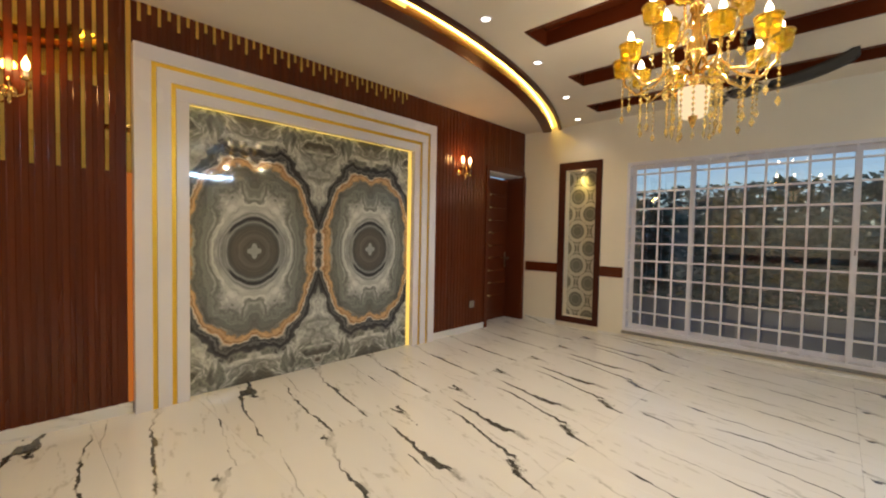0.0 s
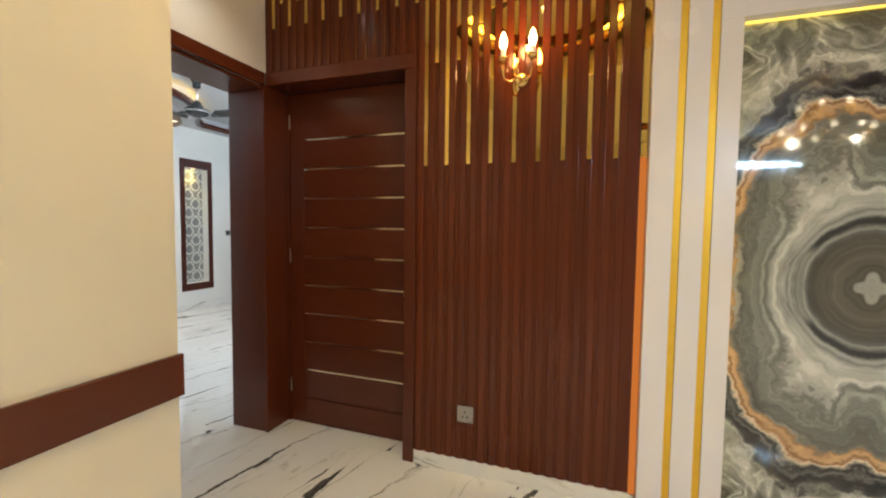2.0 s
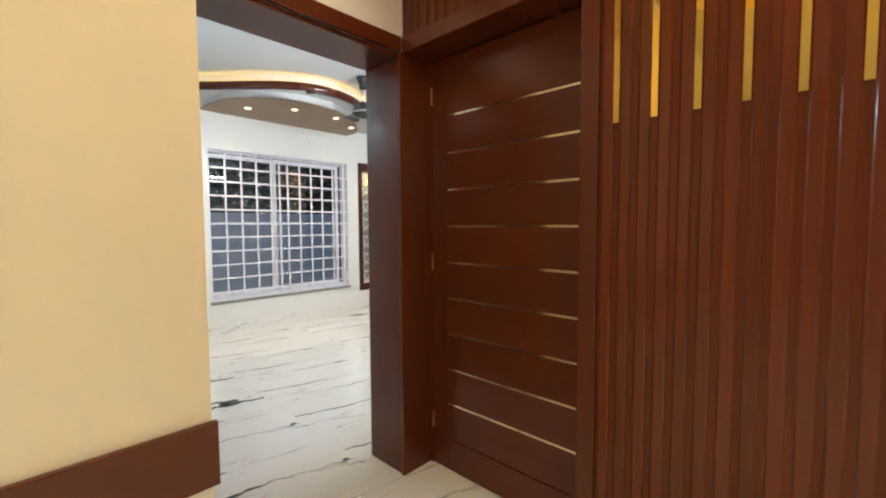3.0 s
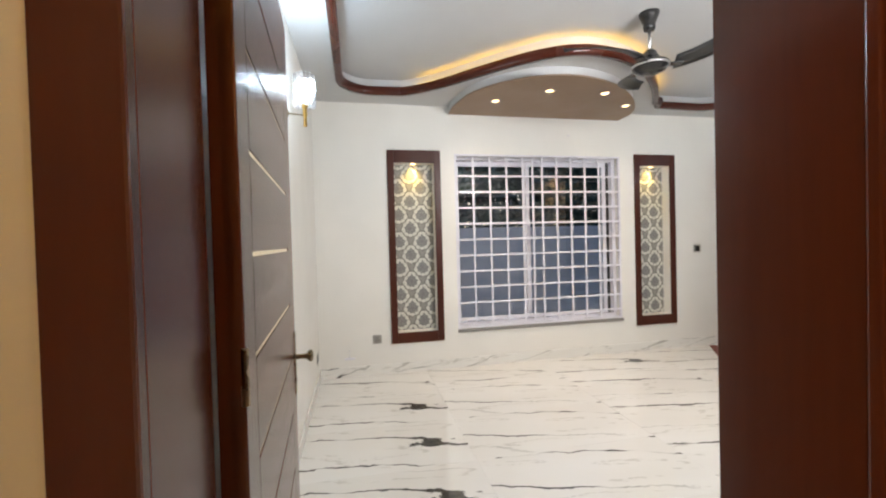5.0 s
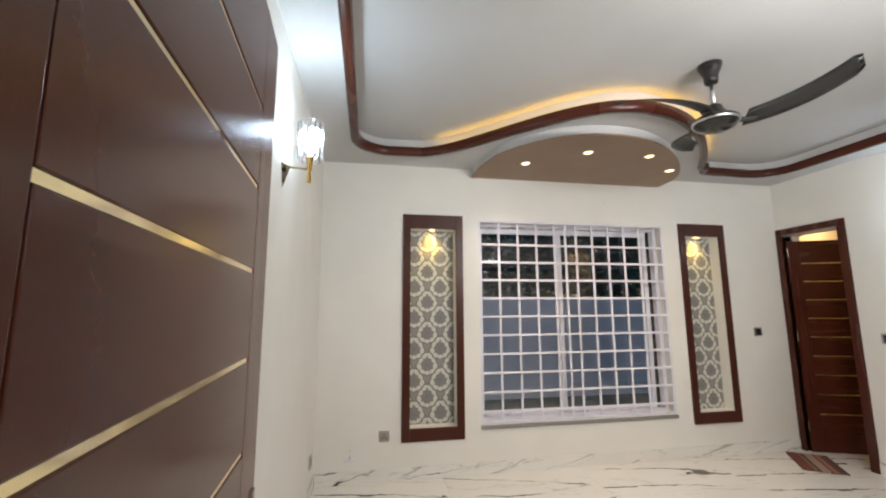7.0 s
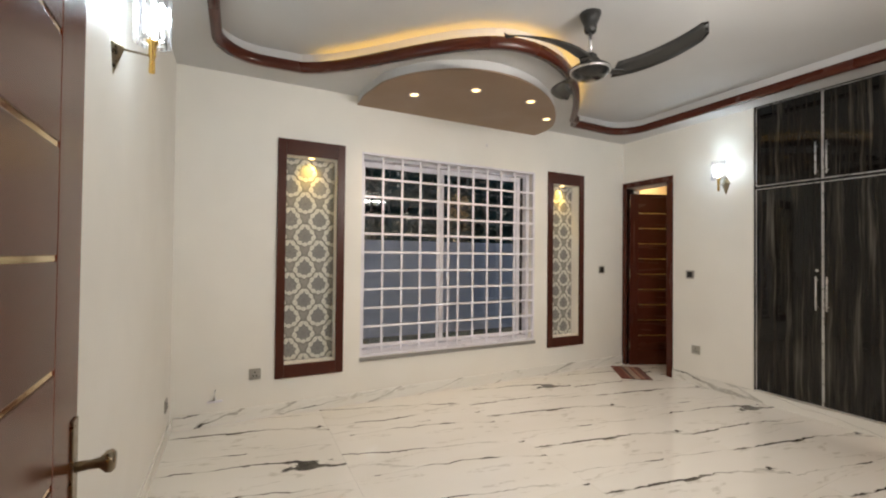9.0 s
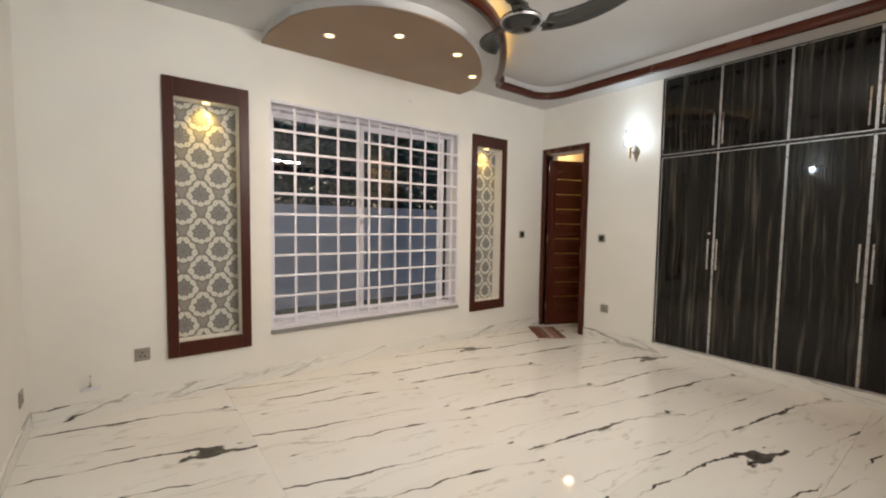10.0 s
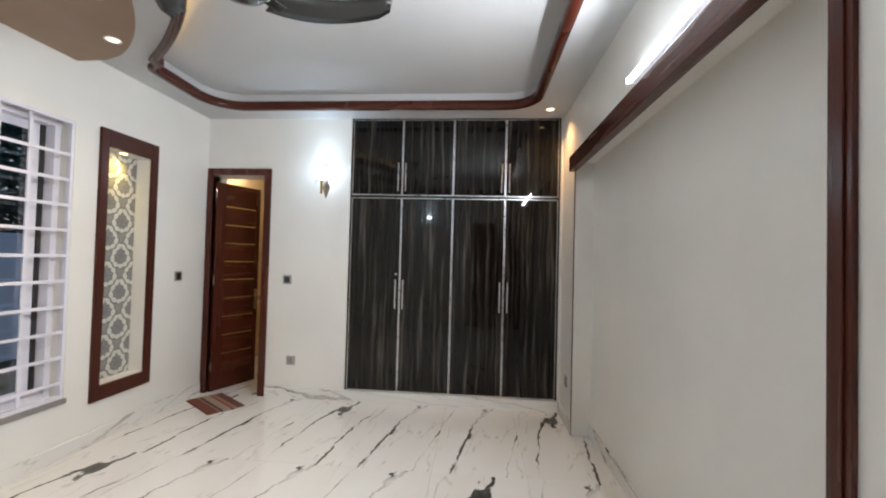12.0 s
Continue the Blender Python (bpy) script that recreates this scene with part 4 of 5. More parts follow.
part("light_strip", boxes((-4.499, -4.480, FY0 + 0.33, FY1 - 0.33, 2.168, 2.174)), LED_SOFT, t)
part("light_strip", boxes((SLAT_X - 0.012, SLAT_X + 0.001, FY0 - 0.030, FY0 - 0.003, 0.078, 1.61), bevel=0.004), LED_ORANGE, t, "glowing orange light strip")
part("gold_strip", boxes((SLAT_X - 0.012, SLAT_X - 0.001, FY0 - 0.030, FY0 - 0.003, 1.612, LIV_Z)), GOLDMIRROR, t, "gold mirror strip")

# ---- windows ----
def grille_window(name, label, x0, x1, z0, z1, wall_in, out, mull, cols, levels, sill=True, f=0.035, deep=0.0):
    """A sliding window with a square white bar grille on the room side. out: +1 or -1, the way out along y."""
    w = tagged(new(name), label, "", "", "structure")
    yi, yf = wall_in + out * 0.02, wall_in + out * (0.002 + deep)
    yo = yf + out * 0.115
    for s in ((x0, x0 + f, z0, z1), (x1 - f, x1, z0, z1), (x0 + f, x1 - f, z1 - f, z1), (x0 + f, x1 - f, z0, z0 + f)):
        part("window_frame", boxes((s[0], s[1], yf, yo, s[2], s[3]), bevel=0.002), ALU, w)
    g = f
    if deep:
        # the grille has a thin rim of its own, at the face of the wall
        g = 0.020
        for s in ((x0, x0 + g, z0, z1), (x1 - g, x1, z0, z1), (x0 + g, x1 - g, z1 - g, z1), (x0 + g, x1 - g, z0, z0 + g)):
            part("grille_rim", boxes((s[0], s[1], wall_in + out * 0.004, wall_in + out * 0.034, s[2], s[3]), bevel=0.002), ALU, w)
        # dark strip laid in for the shaded gap between frame and sash
        part("gap_strip", boxes((x0 + f + 0.001, x0 + f + 0.029, yo - out * 0.05, yo - out * 0.01, z0 + f, z1 - f)), BLACKPLASTIC, w, "dark strip for the shaded gap beside the sash")
    edges = [x0 + f + (0.030 if deep else 0)] + mull + [x1 - f]
    for i, (a, b) in enumerate(zip(edges, edges[1:])):
        yy = yf + out * (0.075 + 0.018 - 0.02 * deep * 10 + 0.022 * (i % 2))
        a2, b2 = a - (0.02 if i else 0), b + (0.02 if i < len(edges) - 2 else 0)
        for s in ((a2, a2 + 0.045, z0 + f, z1 - f), (b2 - 0.045, b2, z0 + f, z1 - f), (a2 + 0.045, b2 - 0.045, z1 - f - 0.05, z1 - f), (a2 + 0.045, b2 - 0.045, z0 + f, z0 + f + (0.028 if deep else 0.05))):
            part("sash", boxes((s[0], s[1], yy, yy + out * 0.020, s[2], s[3]), bevel=0.002), ALU, w)
        pn = part("pane", boxes((a2 + 0.044, b2 - 0.044, yy + out * 0.008, yy + out * 0.012, z0 + f + (0.026 if deep else 0.048), z1 - f - 0.048)), PANE, w, "clear window pane")
        pn.visible_shadow = False
        if i:
            part("latch", boxes((a2 + 0.012, a2 + 0.03, yy - out * 0.012, yy, (z0 + z1) / 2 - 0.01, (z0 + z1) / 2 + 0.05), bevel=0.002), BLACKPLASTIC, w, "black latch")
    for x in cols:
        part("grille_bar", boxes((x - 0.010, x + 0.010, yi, yi + out * 0.012, z0 + g, z1 - g), bevel=0.002), ALU, w)
    for z in levels:
        part("grille_bar", boxes((x0 + g, x1 - g, yi - out * 0.012, yi - out * 0.0005, z - 0.010, z + 0.010), bevel=0.002), ALU, w)
    if sill:
        part("window_sill", boxes((x0 - 0.004, x1 + 0.004, wall_in - out * 0.020, wall_in + out * 0.05, z0 - 0.034, z0 - 0.001), bevel=0.004), GREYSTONE, w, "grey stone sill")
    return w


m1, m2 = -2.290, -0.955
cols1 = [WIN1[0] + 0.035 + (m1 - WIN1[0] - 0.035) * i / 4 for i in range(1, 4)] + [m1 + 0.01] + [m1 + (m2 - m1) * i / 8 for i in range(1, 8)] + [m2 - 0.01] + [m2 + (WIN1[1] - 0.035 - m2) * i / 4 for i in range(1, 4)]
grille_window("window_1", "wide white sliding window with a white bar grille at dusk", *WIN1, LIV_N, 1, [m1, m2], cols1, [0.338 + 0.2088 * i for i in range(9)])
c0, c1 = WIN2[0] + 0.035, WIN2[1] - 0.035
mm = -5.59
grille_window("window_2", "white sliding bedroom window with a white bar grille", *WIN2, BED_W, -1, [mm], [-4.925 - 0.184 * i for i in range(4)] + [mm] + [-5.70 - 0.169 * i for i in range(5)], [0.494 + 0.1645 * i for i in range(10)], True, 0.040, 0.10)


# ---- niches ----
def niche(x0, x1, z0, z1, wall, out, fx0, fx1, fz0, fz1, paper, label):
    n = thing("wall_niche", label, "niche", ((x0 + x1) / 2, wall, 0.0), "papered wall niches")
    cx = (x0 + x1) / 2

    def L(a, b, c, d, e, f):
        return (a - cx, b - cx, c - wall, d - wall, e, f)
    part("frame_board", boxes(L(fx0, x0, wall - out * 0.022, wall - out * 0.0005, fz0, fz1), bevel=0.003), DARKWOOD, n)
    part("frame_board", boxes(L(x1, fx1, wall - out * 0.022, wall - out * 0.0005, fz0, fz1), bevel=0.003), DARKWOOD, n)
    part("frame_board", boxes(L(x0 + 0.0005, x1 - 0.0005, wall - out * 0.022, wall - out * 0.0005, z1, fz1), bevel=0.003), DARKWOOD, n)
    part("frame_board", boxes(L(x0 + 0.0005, x1 - 0.0005, wall - out * 0.022, wall - out * 0.0005, fz0, z0), bevel=0.003), DARKWOOD, n)
    part("wallpaper", boxes(L(x0, x1, wall + out * 0.115, wall + out * 0.12, z0, z1)), paper, n, "silver and white patterned wallpaper")
    part("backing", boxes(L(x0 - 0.01, x1 + 0.01, wall + out * 0.121, wall + out * 0.20, z0 - 0.01, z1 + 0.01)), OFFWHITE, n)
    s = lathe([(0.0, 0.0), (0.018, 0.0008), (0.026, 0.003), (0.026, 0.005)], 20, (0, out * 0.055, z1 - 0.0055))
    part("niche_spot", s, SPOT_WARM, n, "small glowing spot")


niche(*N1, BED_W, -1, -4.572, -4.033, 0.296, 2.226, PAPER_BED, "dark framed wall niche papered in silver damask")
niche(*N2, BED_W, -1, -7.321, -6.80, 0.296, 2.226, PAPER_BED, "dark framed wall niche papered in silver damask")
niche(*N3, LIV_N, 1, -3.895, -3.295, 0.072, 2.245, PAPER_LIV, "dark framed wall niche papered with silver rings")

# ---- chair rails, skirtings ----
for spec, lab in (((-3.372, LIV_E, LIV_S, LIV_S + 0.016, 0.757, 0.889), "flat dark mahogany rail along the cream wall"), ((-4.41, -3.896, LIV_N - 0.016, LIV_N, 0.737, 0.868), "flat dark mahogany rail beside the niche"), ((-3.294, -3.0, LIV_N - 0.016, LIV_N, 0.737, 0.868), "flat dark mahogany rail between niche and window"), ((-3.431, -3.366, -2.139, -2.124, 0.745, 0.884), "short dark mahogany rail stub at the door frame"), ((LIV_E - 0.016, LIV_E, LIV_S + 0.017, LIV_N, 0.757, 0.889), "flat dark mahogany rail along the cream wall")):
    t = thing("wall_rail", lab, "wall rail", (0, 0, 0), "wall rails")
    part("board", boxes(spec, bevel=0.003), WOOD_H, t)
structure("wall_lobby_back", boxes((-3.44, -3.364, -2.1397, -2.128, 0, 2.19)), CREAM, "narrow cream wall strip beside the door frame")
t = thing("skirting", "veined marble skirting round the bedroom", "skirting", (0, 0, 0), "skirtings")
for s in ((-7.979, BED_L - 0.013, BED_W, BED_W + 0.012, 0, 0.098), (BED_L - 0.012, BED_L, BED_W, -2.43, 0, 0.098), (BED_R, BED_R + 0.012, -5.17, -2.42, 0, 0.098), (-7.488, -5.092, -2.268, -2.2555, 0, 0.098), (-5.025, -4.50, -2.412, -2.4005, 0, 0.098), (-7.967, -7.491, -2.412, -2.4005, 0, 0.098)):
    part("skirting_board", boxes(s, bevel=0.002), PALEMARBLE, t)
t = thing("skirting", "white marble skirting along the cream living room walls", "skirting", (0, 0, 0), "skirtings")
for s in ((-4.40, -3.896, LIV_N - 0.010, LIV_N, 0, 0.07), (-3.294, 1.24, LIV_N - 0.010, LIV_N, 0, 0.03), (-3.364, LIV_E, LIV_S, LIV_S + 0.010, 0, 0.09)):
    part("skirting_board", boxes(s, bevel=0.002), PALEMARBLE, t)

# framed recess on the bedroom side
t = thing("recess_frame", "dark mahogany frame round a shallow wall recess", "frame")
part("post", boxes((-5.090, -5.026, -2.413, -2.401, 0, 2.08), bevel=0.003), BEDWOOD, t)
part("post_bead", boxes((-5.072, -5.044, -2.4185, -2.4135, 0, 2.08), bevel=0.002), BEDWOOD, t)
part("beam", boxes((-7.49, -5.026, -2.455, -2.401, 2.081, 2.195), bevel=0.003), BEDWOOD_H, t)
part("edge_strip", boxes((-7.497, -7.488, -2.408, -2.401, 0.0, 2.08)), DARKWOOD, t)
part("soffit", boxes((-7.488, -5.062, -2.40, -2.2555, 2.15, 2.189)), OFFWHITE, t, "off-white painted soffit")

# ---- wardrobe ----
WX = -7.985


def wardrobe():
    w = thing("wardrobe", "fitted wardrobe with glossy striped ebony doors and chrome edging", "wardrobe", (WX, 0, 0))
    y0, y1, zb, zm, zt = -4.388, -2.426, 0.104, 1.937, 2.684
    part("carcass", boxes((-0.58, -0.03, y0, y1, zb, zt)), BLACKPLASTIC, w)
    part("shelf_edge", boxes((-0.032, -0.004, y0, y1, zm - 0.010, zm + 0.012)), BLACKGLOSS, w)
    part("side_edge", boxes((-0.03, 0.002, y1 - 0.012, y1, zb, zt)), BLACKGLOSS, w)
    part("side_edge", boxes((-0.03, 0.002, y0, y0 + 0.012, zb, zt)), BLACKGLOSS, w)
    part("top_edge", boxes((-0.03, 0.006, y0, y1, zt - 0.012, zt)), BLACKGLOSS, w)
    step = (y1 - y0 - 0.026) / 4
    for i in range(4):
        a, b = y0 + 0.013 + i * step, y0 + 0.013 + (i + 1) * step
        for lo, hi, hz in ((zb + 0.004, zm - 0.012, (0.88, 1.155)), (zm + 0.014, zt - 0.014, (1.985, 2.25))):
            d = part("door", boxes((-0.028, 0.0, a + 0.0085, b - 0.0085, lo + 0.006, hi - 0.006)), EBONY, w, "glossy striped ebony door")
            for s in ((a + 0.002, a + 0.008, lo, hi), (b - 0.008, b - 0.002, lo, hi), (a + 0.0085, b - 0.0085, lo, lo + 0.0055), (a + 0.0085, b - 0.0085, hi - 0.0055, hi)):
                part("edge_trim", boxes((-0.028, 0.003, *s)), CHROME, d, "chrome edge trim")
            hy = b - 0.035 if i % 2 == 0 else a + 0.035
            bm = tube([(0.032, hy, hz[0]), (0.032, hy, hz[1])], 0.0062, 10)
            for z in (hz[0] + 0.03, hz[1] - 0.03):
                tube([(0.0, hy, z), (0.032, hy, z)], 0.004, 8, bm)
            part("handle", bm, CHROME, d, "chrome bar handle", True)
            if i == 0 and lo < 1:
                bm = tube([(0.0, hy, 1.205), (0.008, hy, 1.205)], 0.011, 12)
                part("lock", bm, CHROME, d, "round chrome lock")
    return w


wardrobe()


# ---- ceiling fans ----
def ceiling_fan(loc, angle, label, drop=0.0):
    f = thing("ceiling_fan", label, "ceiling fan", loc, "ceiling fans")
    part("canopy", lathe([(0.022, -0.12), (0.034, -0.115), (0.040, -0.09), (0.038, -0.075), (0.062, -0.02), (0.066, 0.0)], 24), BLACKGLOSS, f, "", True)
    part("rod", tube([(0, 0, -0.115), (0, 0, -0.29 - drop)], 0.011, 12), CHROME, f, "silver down rod", True)
    part("motor", lathe([(0.0, -0.438), (0.05, -0.436), (0.098, -0.415), (0.118, -0.388), (0.120, -0.372), (0.105, -0.360), (0.062, -0.345), (0.058, -0.320), (0.045, -0.312), (0.042, -0.290), (0.018, -0.270)], 32), BLACKGLOSS, f, "", True).location.z -= drop
    part("motor_ring", lathe([(0.1185, -0.393), (0.1215, -0.389), (0.1215, -0.383), (0.1185, -0.379)], 32), CHROME, f, "thin chrome ring", True).location.z -= drop
    for k in range(3):
        bm = bmesh.new()
        n = 14
        rows = []
        for i in range(n + 1):
            s = i / n
            r = 0.15 + 0.47 * s
            a = radians(angle + 120 * k + 16 - 36 * s)
            w = (0.056 + 0.014 * math.sin(math.pi * min(1, s * 1.1))) * (1 if s < 0.93 else max(0.25, math.sqrt(max(0, 1 - ((s - 0.93) / 0.072) ** 2))))
            rad, tan = Vector((math.cos(a), math.sin(a), 0)), Vector((-math.sin(a), math.cos(a), 0))
            z = -0.372 + 0.068 * s
            c = rad * r
            rows.append([bm.verts.new(c + tan * (u * w) + Vector((0, 0, z + v - u * 0.026))) for u, v in ((-1, 0), (-0.4, 0.004), (0.4, 0.004), (1, 0), (0.4, -0.004), (-0.4, -0.004))])
        for a_, b_ in zip(rows, rows[1:]):
            for j in range(6):
                bm.faces.new((a_[j], a_[(j + 1) % 6], b_[(j + 1) % 6], b_[j]))
        bm.faces.new(rows[0])
        bm.faces.new(rows[-1][::-1])
        blade = part("blade", bm, BLACKPLASTIC, f, "dark curved blade", True)
        blade.location.z -= drop
        a = radians(angle + 120 * k + 16)
        c, s_ = math.cos(a), math.sin(a)
        bm = bmesh.new()
        for u0, u1, w in ((0.10, 0.20, 0.030),):
            vs = []
            for z in (-0.386, -0.379):
                for r, t_ in ((u0, -w), (u1, -w * 0.9), (u1, w * 0.9), (u0, w)):
                    vs.append(bm.verts.new((c * r - s_ * t_, s_ * r + c * t_, z)))
            for q in ((0, 1, 2, 3), (4, 5, 6, 7), (0, 1, 5, 4), (1, 2, 6, 5), (2, 3, 7, 6), (3, 0, 4, 7)):
                bm.faces.new([vs[j] for j in q])
        part("blade_iron", bm, BLACKGLOSS, blade)
    return f


ceiling_fan((-5.69, -4.14, TRAY_Z), 18, "black ceiling fan with three curved blades on a silver rod", -0.028)
ceiling_fan((-1.62, 3.17, LIV_Z + 0.10), 10, "black ceiling fan behind the chandelier", 0.10)


# ---- lamps ----
def crystal_sconce(loc, rz, label):
    """Local x points out of the wall."""
    s = thing("wall_lamp", label, "wall lamp", loc, "crystal wall lamps", "", rz)
    bm = bmesh.new()
    top = [(0, 0.0, 0.075), (0, 0.042, 0.0), (0, 0.0, -0.115), (0, -0.042, 0.0)]
    a = [bm.verts.new(p) for p in top]
    mid = bm.verts.new((0.034, 0, -0.01))
    for i in range(4):
        bm.faces.new((a[i], a[(i + 1) % 4], mid))
    bm.faces.new(a[::-1])
    part("wall_plate", bm, BRONZE, s, "faceted bronze wall plate")
    part("arm", tube([(0.02, 0, -0.012), (0.118, 0, -0.020)], 0.0045, 8), BRONZE, s)
    part("stem", lathe([(0.008, -0.085), (0.011, -0.08), (0.009, -0.03), (0.013, -0.02), (0.012, 0.02), (0.020, 0.03), (0.022, 0.05)], 14, (0.118, 0, 0)), BRASS, s, "brass candle stem", True)
    for i in range(14):
        an = 2 * math.pi * i / 14
        x, y = 0.118 + 0.052 * math.cos(an), 0.052 * math.sin(an)
        part("crystal_rod", tube([(x, y, 0.025), (x, y, 0.205)], 0.0098, 6), CRYSTAL, s)
    for z in (0.035, 0.085):
        part("shade_ring", tube([(0.118 + 0.040 * math.cos(i * 0.314159), 0.040 * math.sin(i * 0.314159), z) for i in range(20)], 0.003, 6, None, True), CHROME, s)
    part("bulb", lathe([(0.0, 0.05), (0.014, 0.055), (0.018, 0.10), (0.016, 0.15), (0.0, 0.172)], 14, (0.118, 0, 0)), BULB_COOL, s, "glowing cool white bulb", True)
    return s


crystal_sconce((BED_L, -4.15, 2.06), 180, "bronze wall lamp with a clear crystal rod shade")
crystal_sconce((BED_R, -4.63, 2.02), 0, "bronze wall lamp with a clear crystal rod shade")


def candle_sconce(y, label):
    s = thing("wall_lamp", label, "wall lamp", (SLAT_X, y, 2.0), "brass candle wall lamps")
    part("wall_plate", lathe([(0.0, 0.02), (0.02, 0.018), (0.035, 0.006), (0.038, 0.0)], 20), BRASS, s, "", True).rotation_euler = (0, radians(90), 0)
    part("stem", tube([(0.0, 0, 0), (0.05, 0, -0.02), (0.10, 0, -0.03), (0.115, 0, 0.0), (0.115, 0, 0.05)], 0.007, 10), BRASS, s, "", True)
    part("finial", lathe([(0.0, -0.09), (0.008, -0.085), (0.012, -0.07), (0.006, -0.055), (0.016, -0.04), (0.010, -0.02), (0.0, -0.015)], 14, (0.10, 0, 0)), BRASS, s, "", True)
    for d in (-1, 1):
        part("arm", tube([(0.10, 0, -0.02), (0.11, d * 0.03, -0.045), (0.115, d * 0.058, -0.03), (0.115, d * 0.066, 0.01), (0.115, d * 0.066, 0.05)], 0.0055, 10), BRASS, s, "", True)
        part("drip_cup", lathe([(0.006, 0.045), (0.02, 0.052), (0.026, 0.064), (0.022, 0.066), (0.012, 0.058)], 18, (0.115, d * 0.066, 0)), BRASS, s, "", True)
        part("candle", lathe([(0.012, 0.06), (0.012, 0.10)], 14, (0.115, d * 0.066, 0)), GLOSSWHITE, s)
        part("bulb", lathe([(0.006, 0.10), (0.016, 0.118), (0.018, 0.14), (0.010, 0.165), (0.0, 0.185)], 14, (0.115, d * 0.066, 0)), BULB_ORANGE, s, "glowing orange candle bulb", True)
        for k in range(3):
            a = k * 2.1
            part("crystal_drop", lathe([(0.0, -0.05), (0.006, -0.035), (0.004, -0.02), (0.0, -0.012)], 8, (0.115 + 0.022 * math.cos(a), d * 0.066 + 0.022 * math.sin(a), 0.05)), CRYSTAL, s)


candle_sconce(-0.60, "brass two-candle wall lamp glowing orange on the slats")
candle_sconce(3.22, "brass two-candle wall lamp glowing orange on the slats")


def tube_lamp(loc, rz, label, n=1):
    t = thing("tube_lamp", label, "tube lamp", loc, "tube lamps", "", rz)
    part("housing", boxes((-0.61, 0.61, -0.001, -0.026, -0.009, 0.009), bevel=0.003), ALU, t)
    part("tube", tube([(-0.59, -0.040, 0), (0.59, -0.040, 0)], 0.013, 12), TUBE_GLOW, t, "glowing white tube", True)
    for s in (-1, 1):
        part("end_cap", boxes((s * 0.59, s * 0.61, -0.026, -0.056, -0.016, 0.016), bevel=0.002), ALU, t)


tube_lamp((-5.62, DOOR_Y1 - 0.004, 2.262), 0, "white tube lamp above the framed recess")
tube_lamp((LIV_E - 0.002, 2.1, 2.3), -90, "white tube lamp on the cream wall")


def bead_string(points, bead, tip=0.0):
    """One strung piece: beads on a thread through the points, with a larger drop at the end."""
    line, radii = [], []
    for i, p in enumerate(points):
        last = tip and i == len(points) - 1
        r, h = (tip, 0.024) if last else (bead, 0.011)
        for dz, k in ((h, 0.1), (0.0, 1.0), (-h, 0.1)):
            line.append(Vector(p) + Vector((0, 0, dz)))
            radii.append(r * k)
    bm = bmesh.new()
    rings = [[bm.verts.new(c + Vector((r * math.cos(k * math.pi / 3), r * math.sin(k * math.pi / 3), 0))) for k in range(6)] for c, r in zip(line, radii)]
    for a, b in zip(rings, rings[1:]):
        for k in range(6):
            bm.faces.new((a[k], a[(k + 1) % 6], b[(k + 1) % 6], b[k]))
    bm.faces.new(rings[0][::-1])
    bm.faces.new(rings[-1])
    return bm


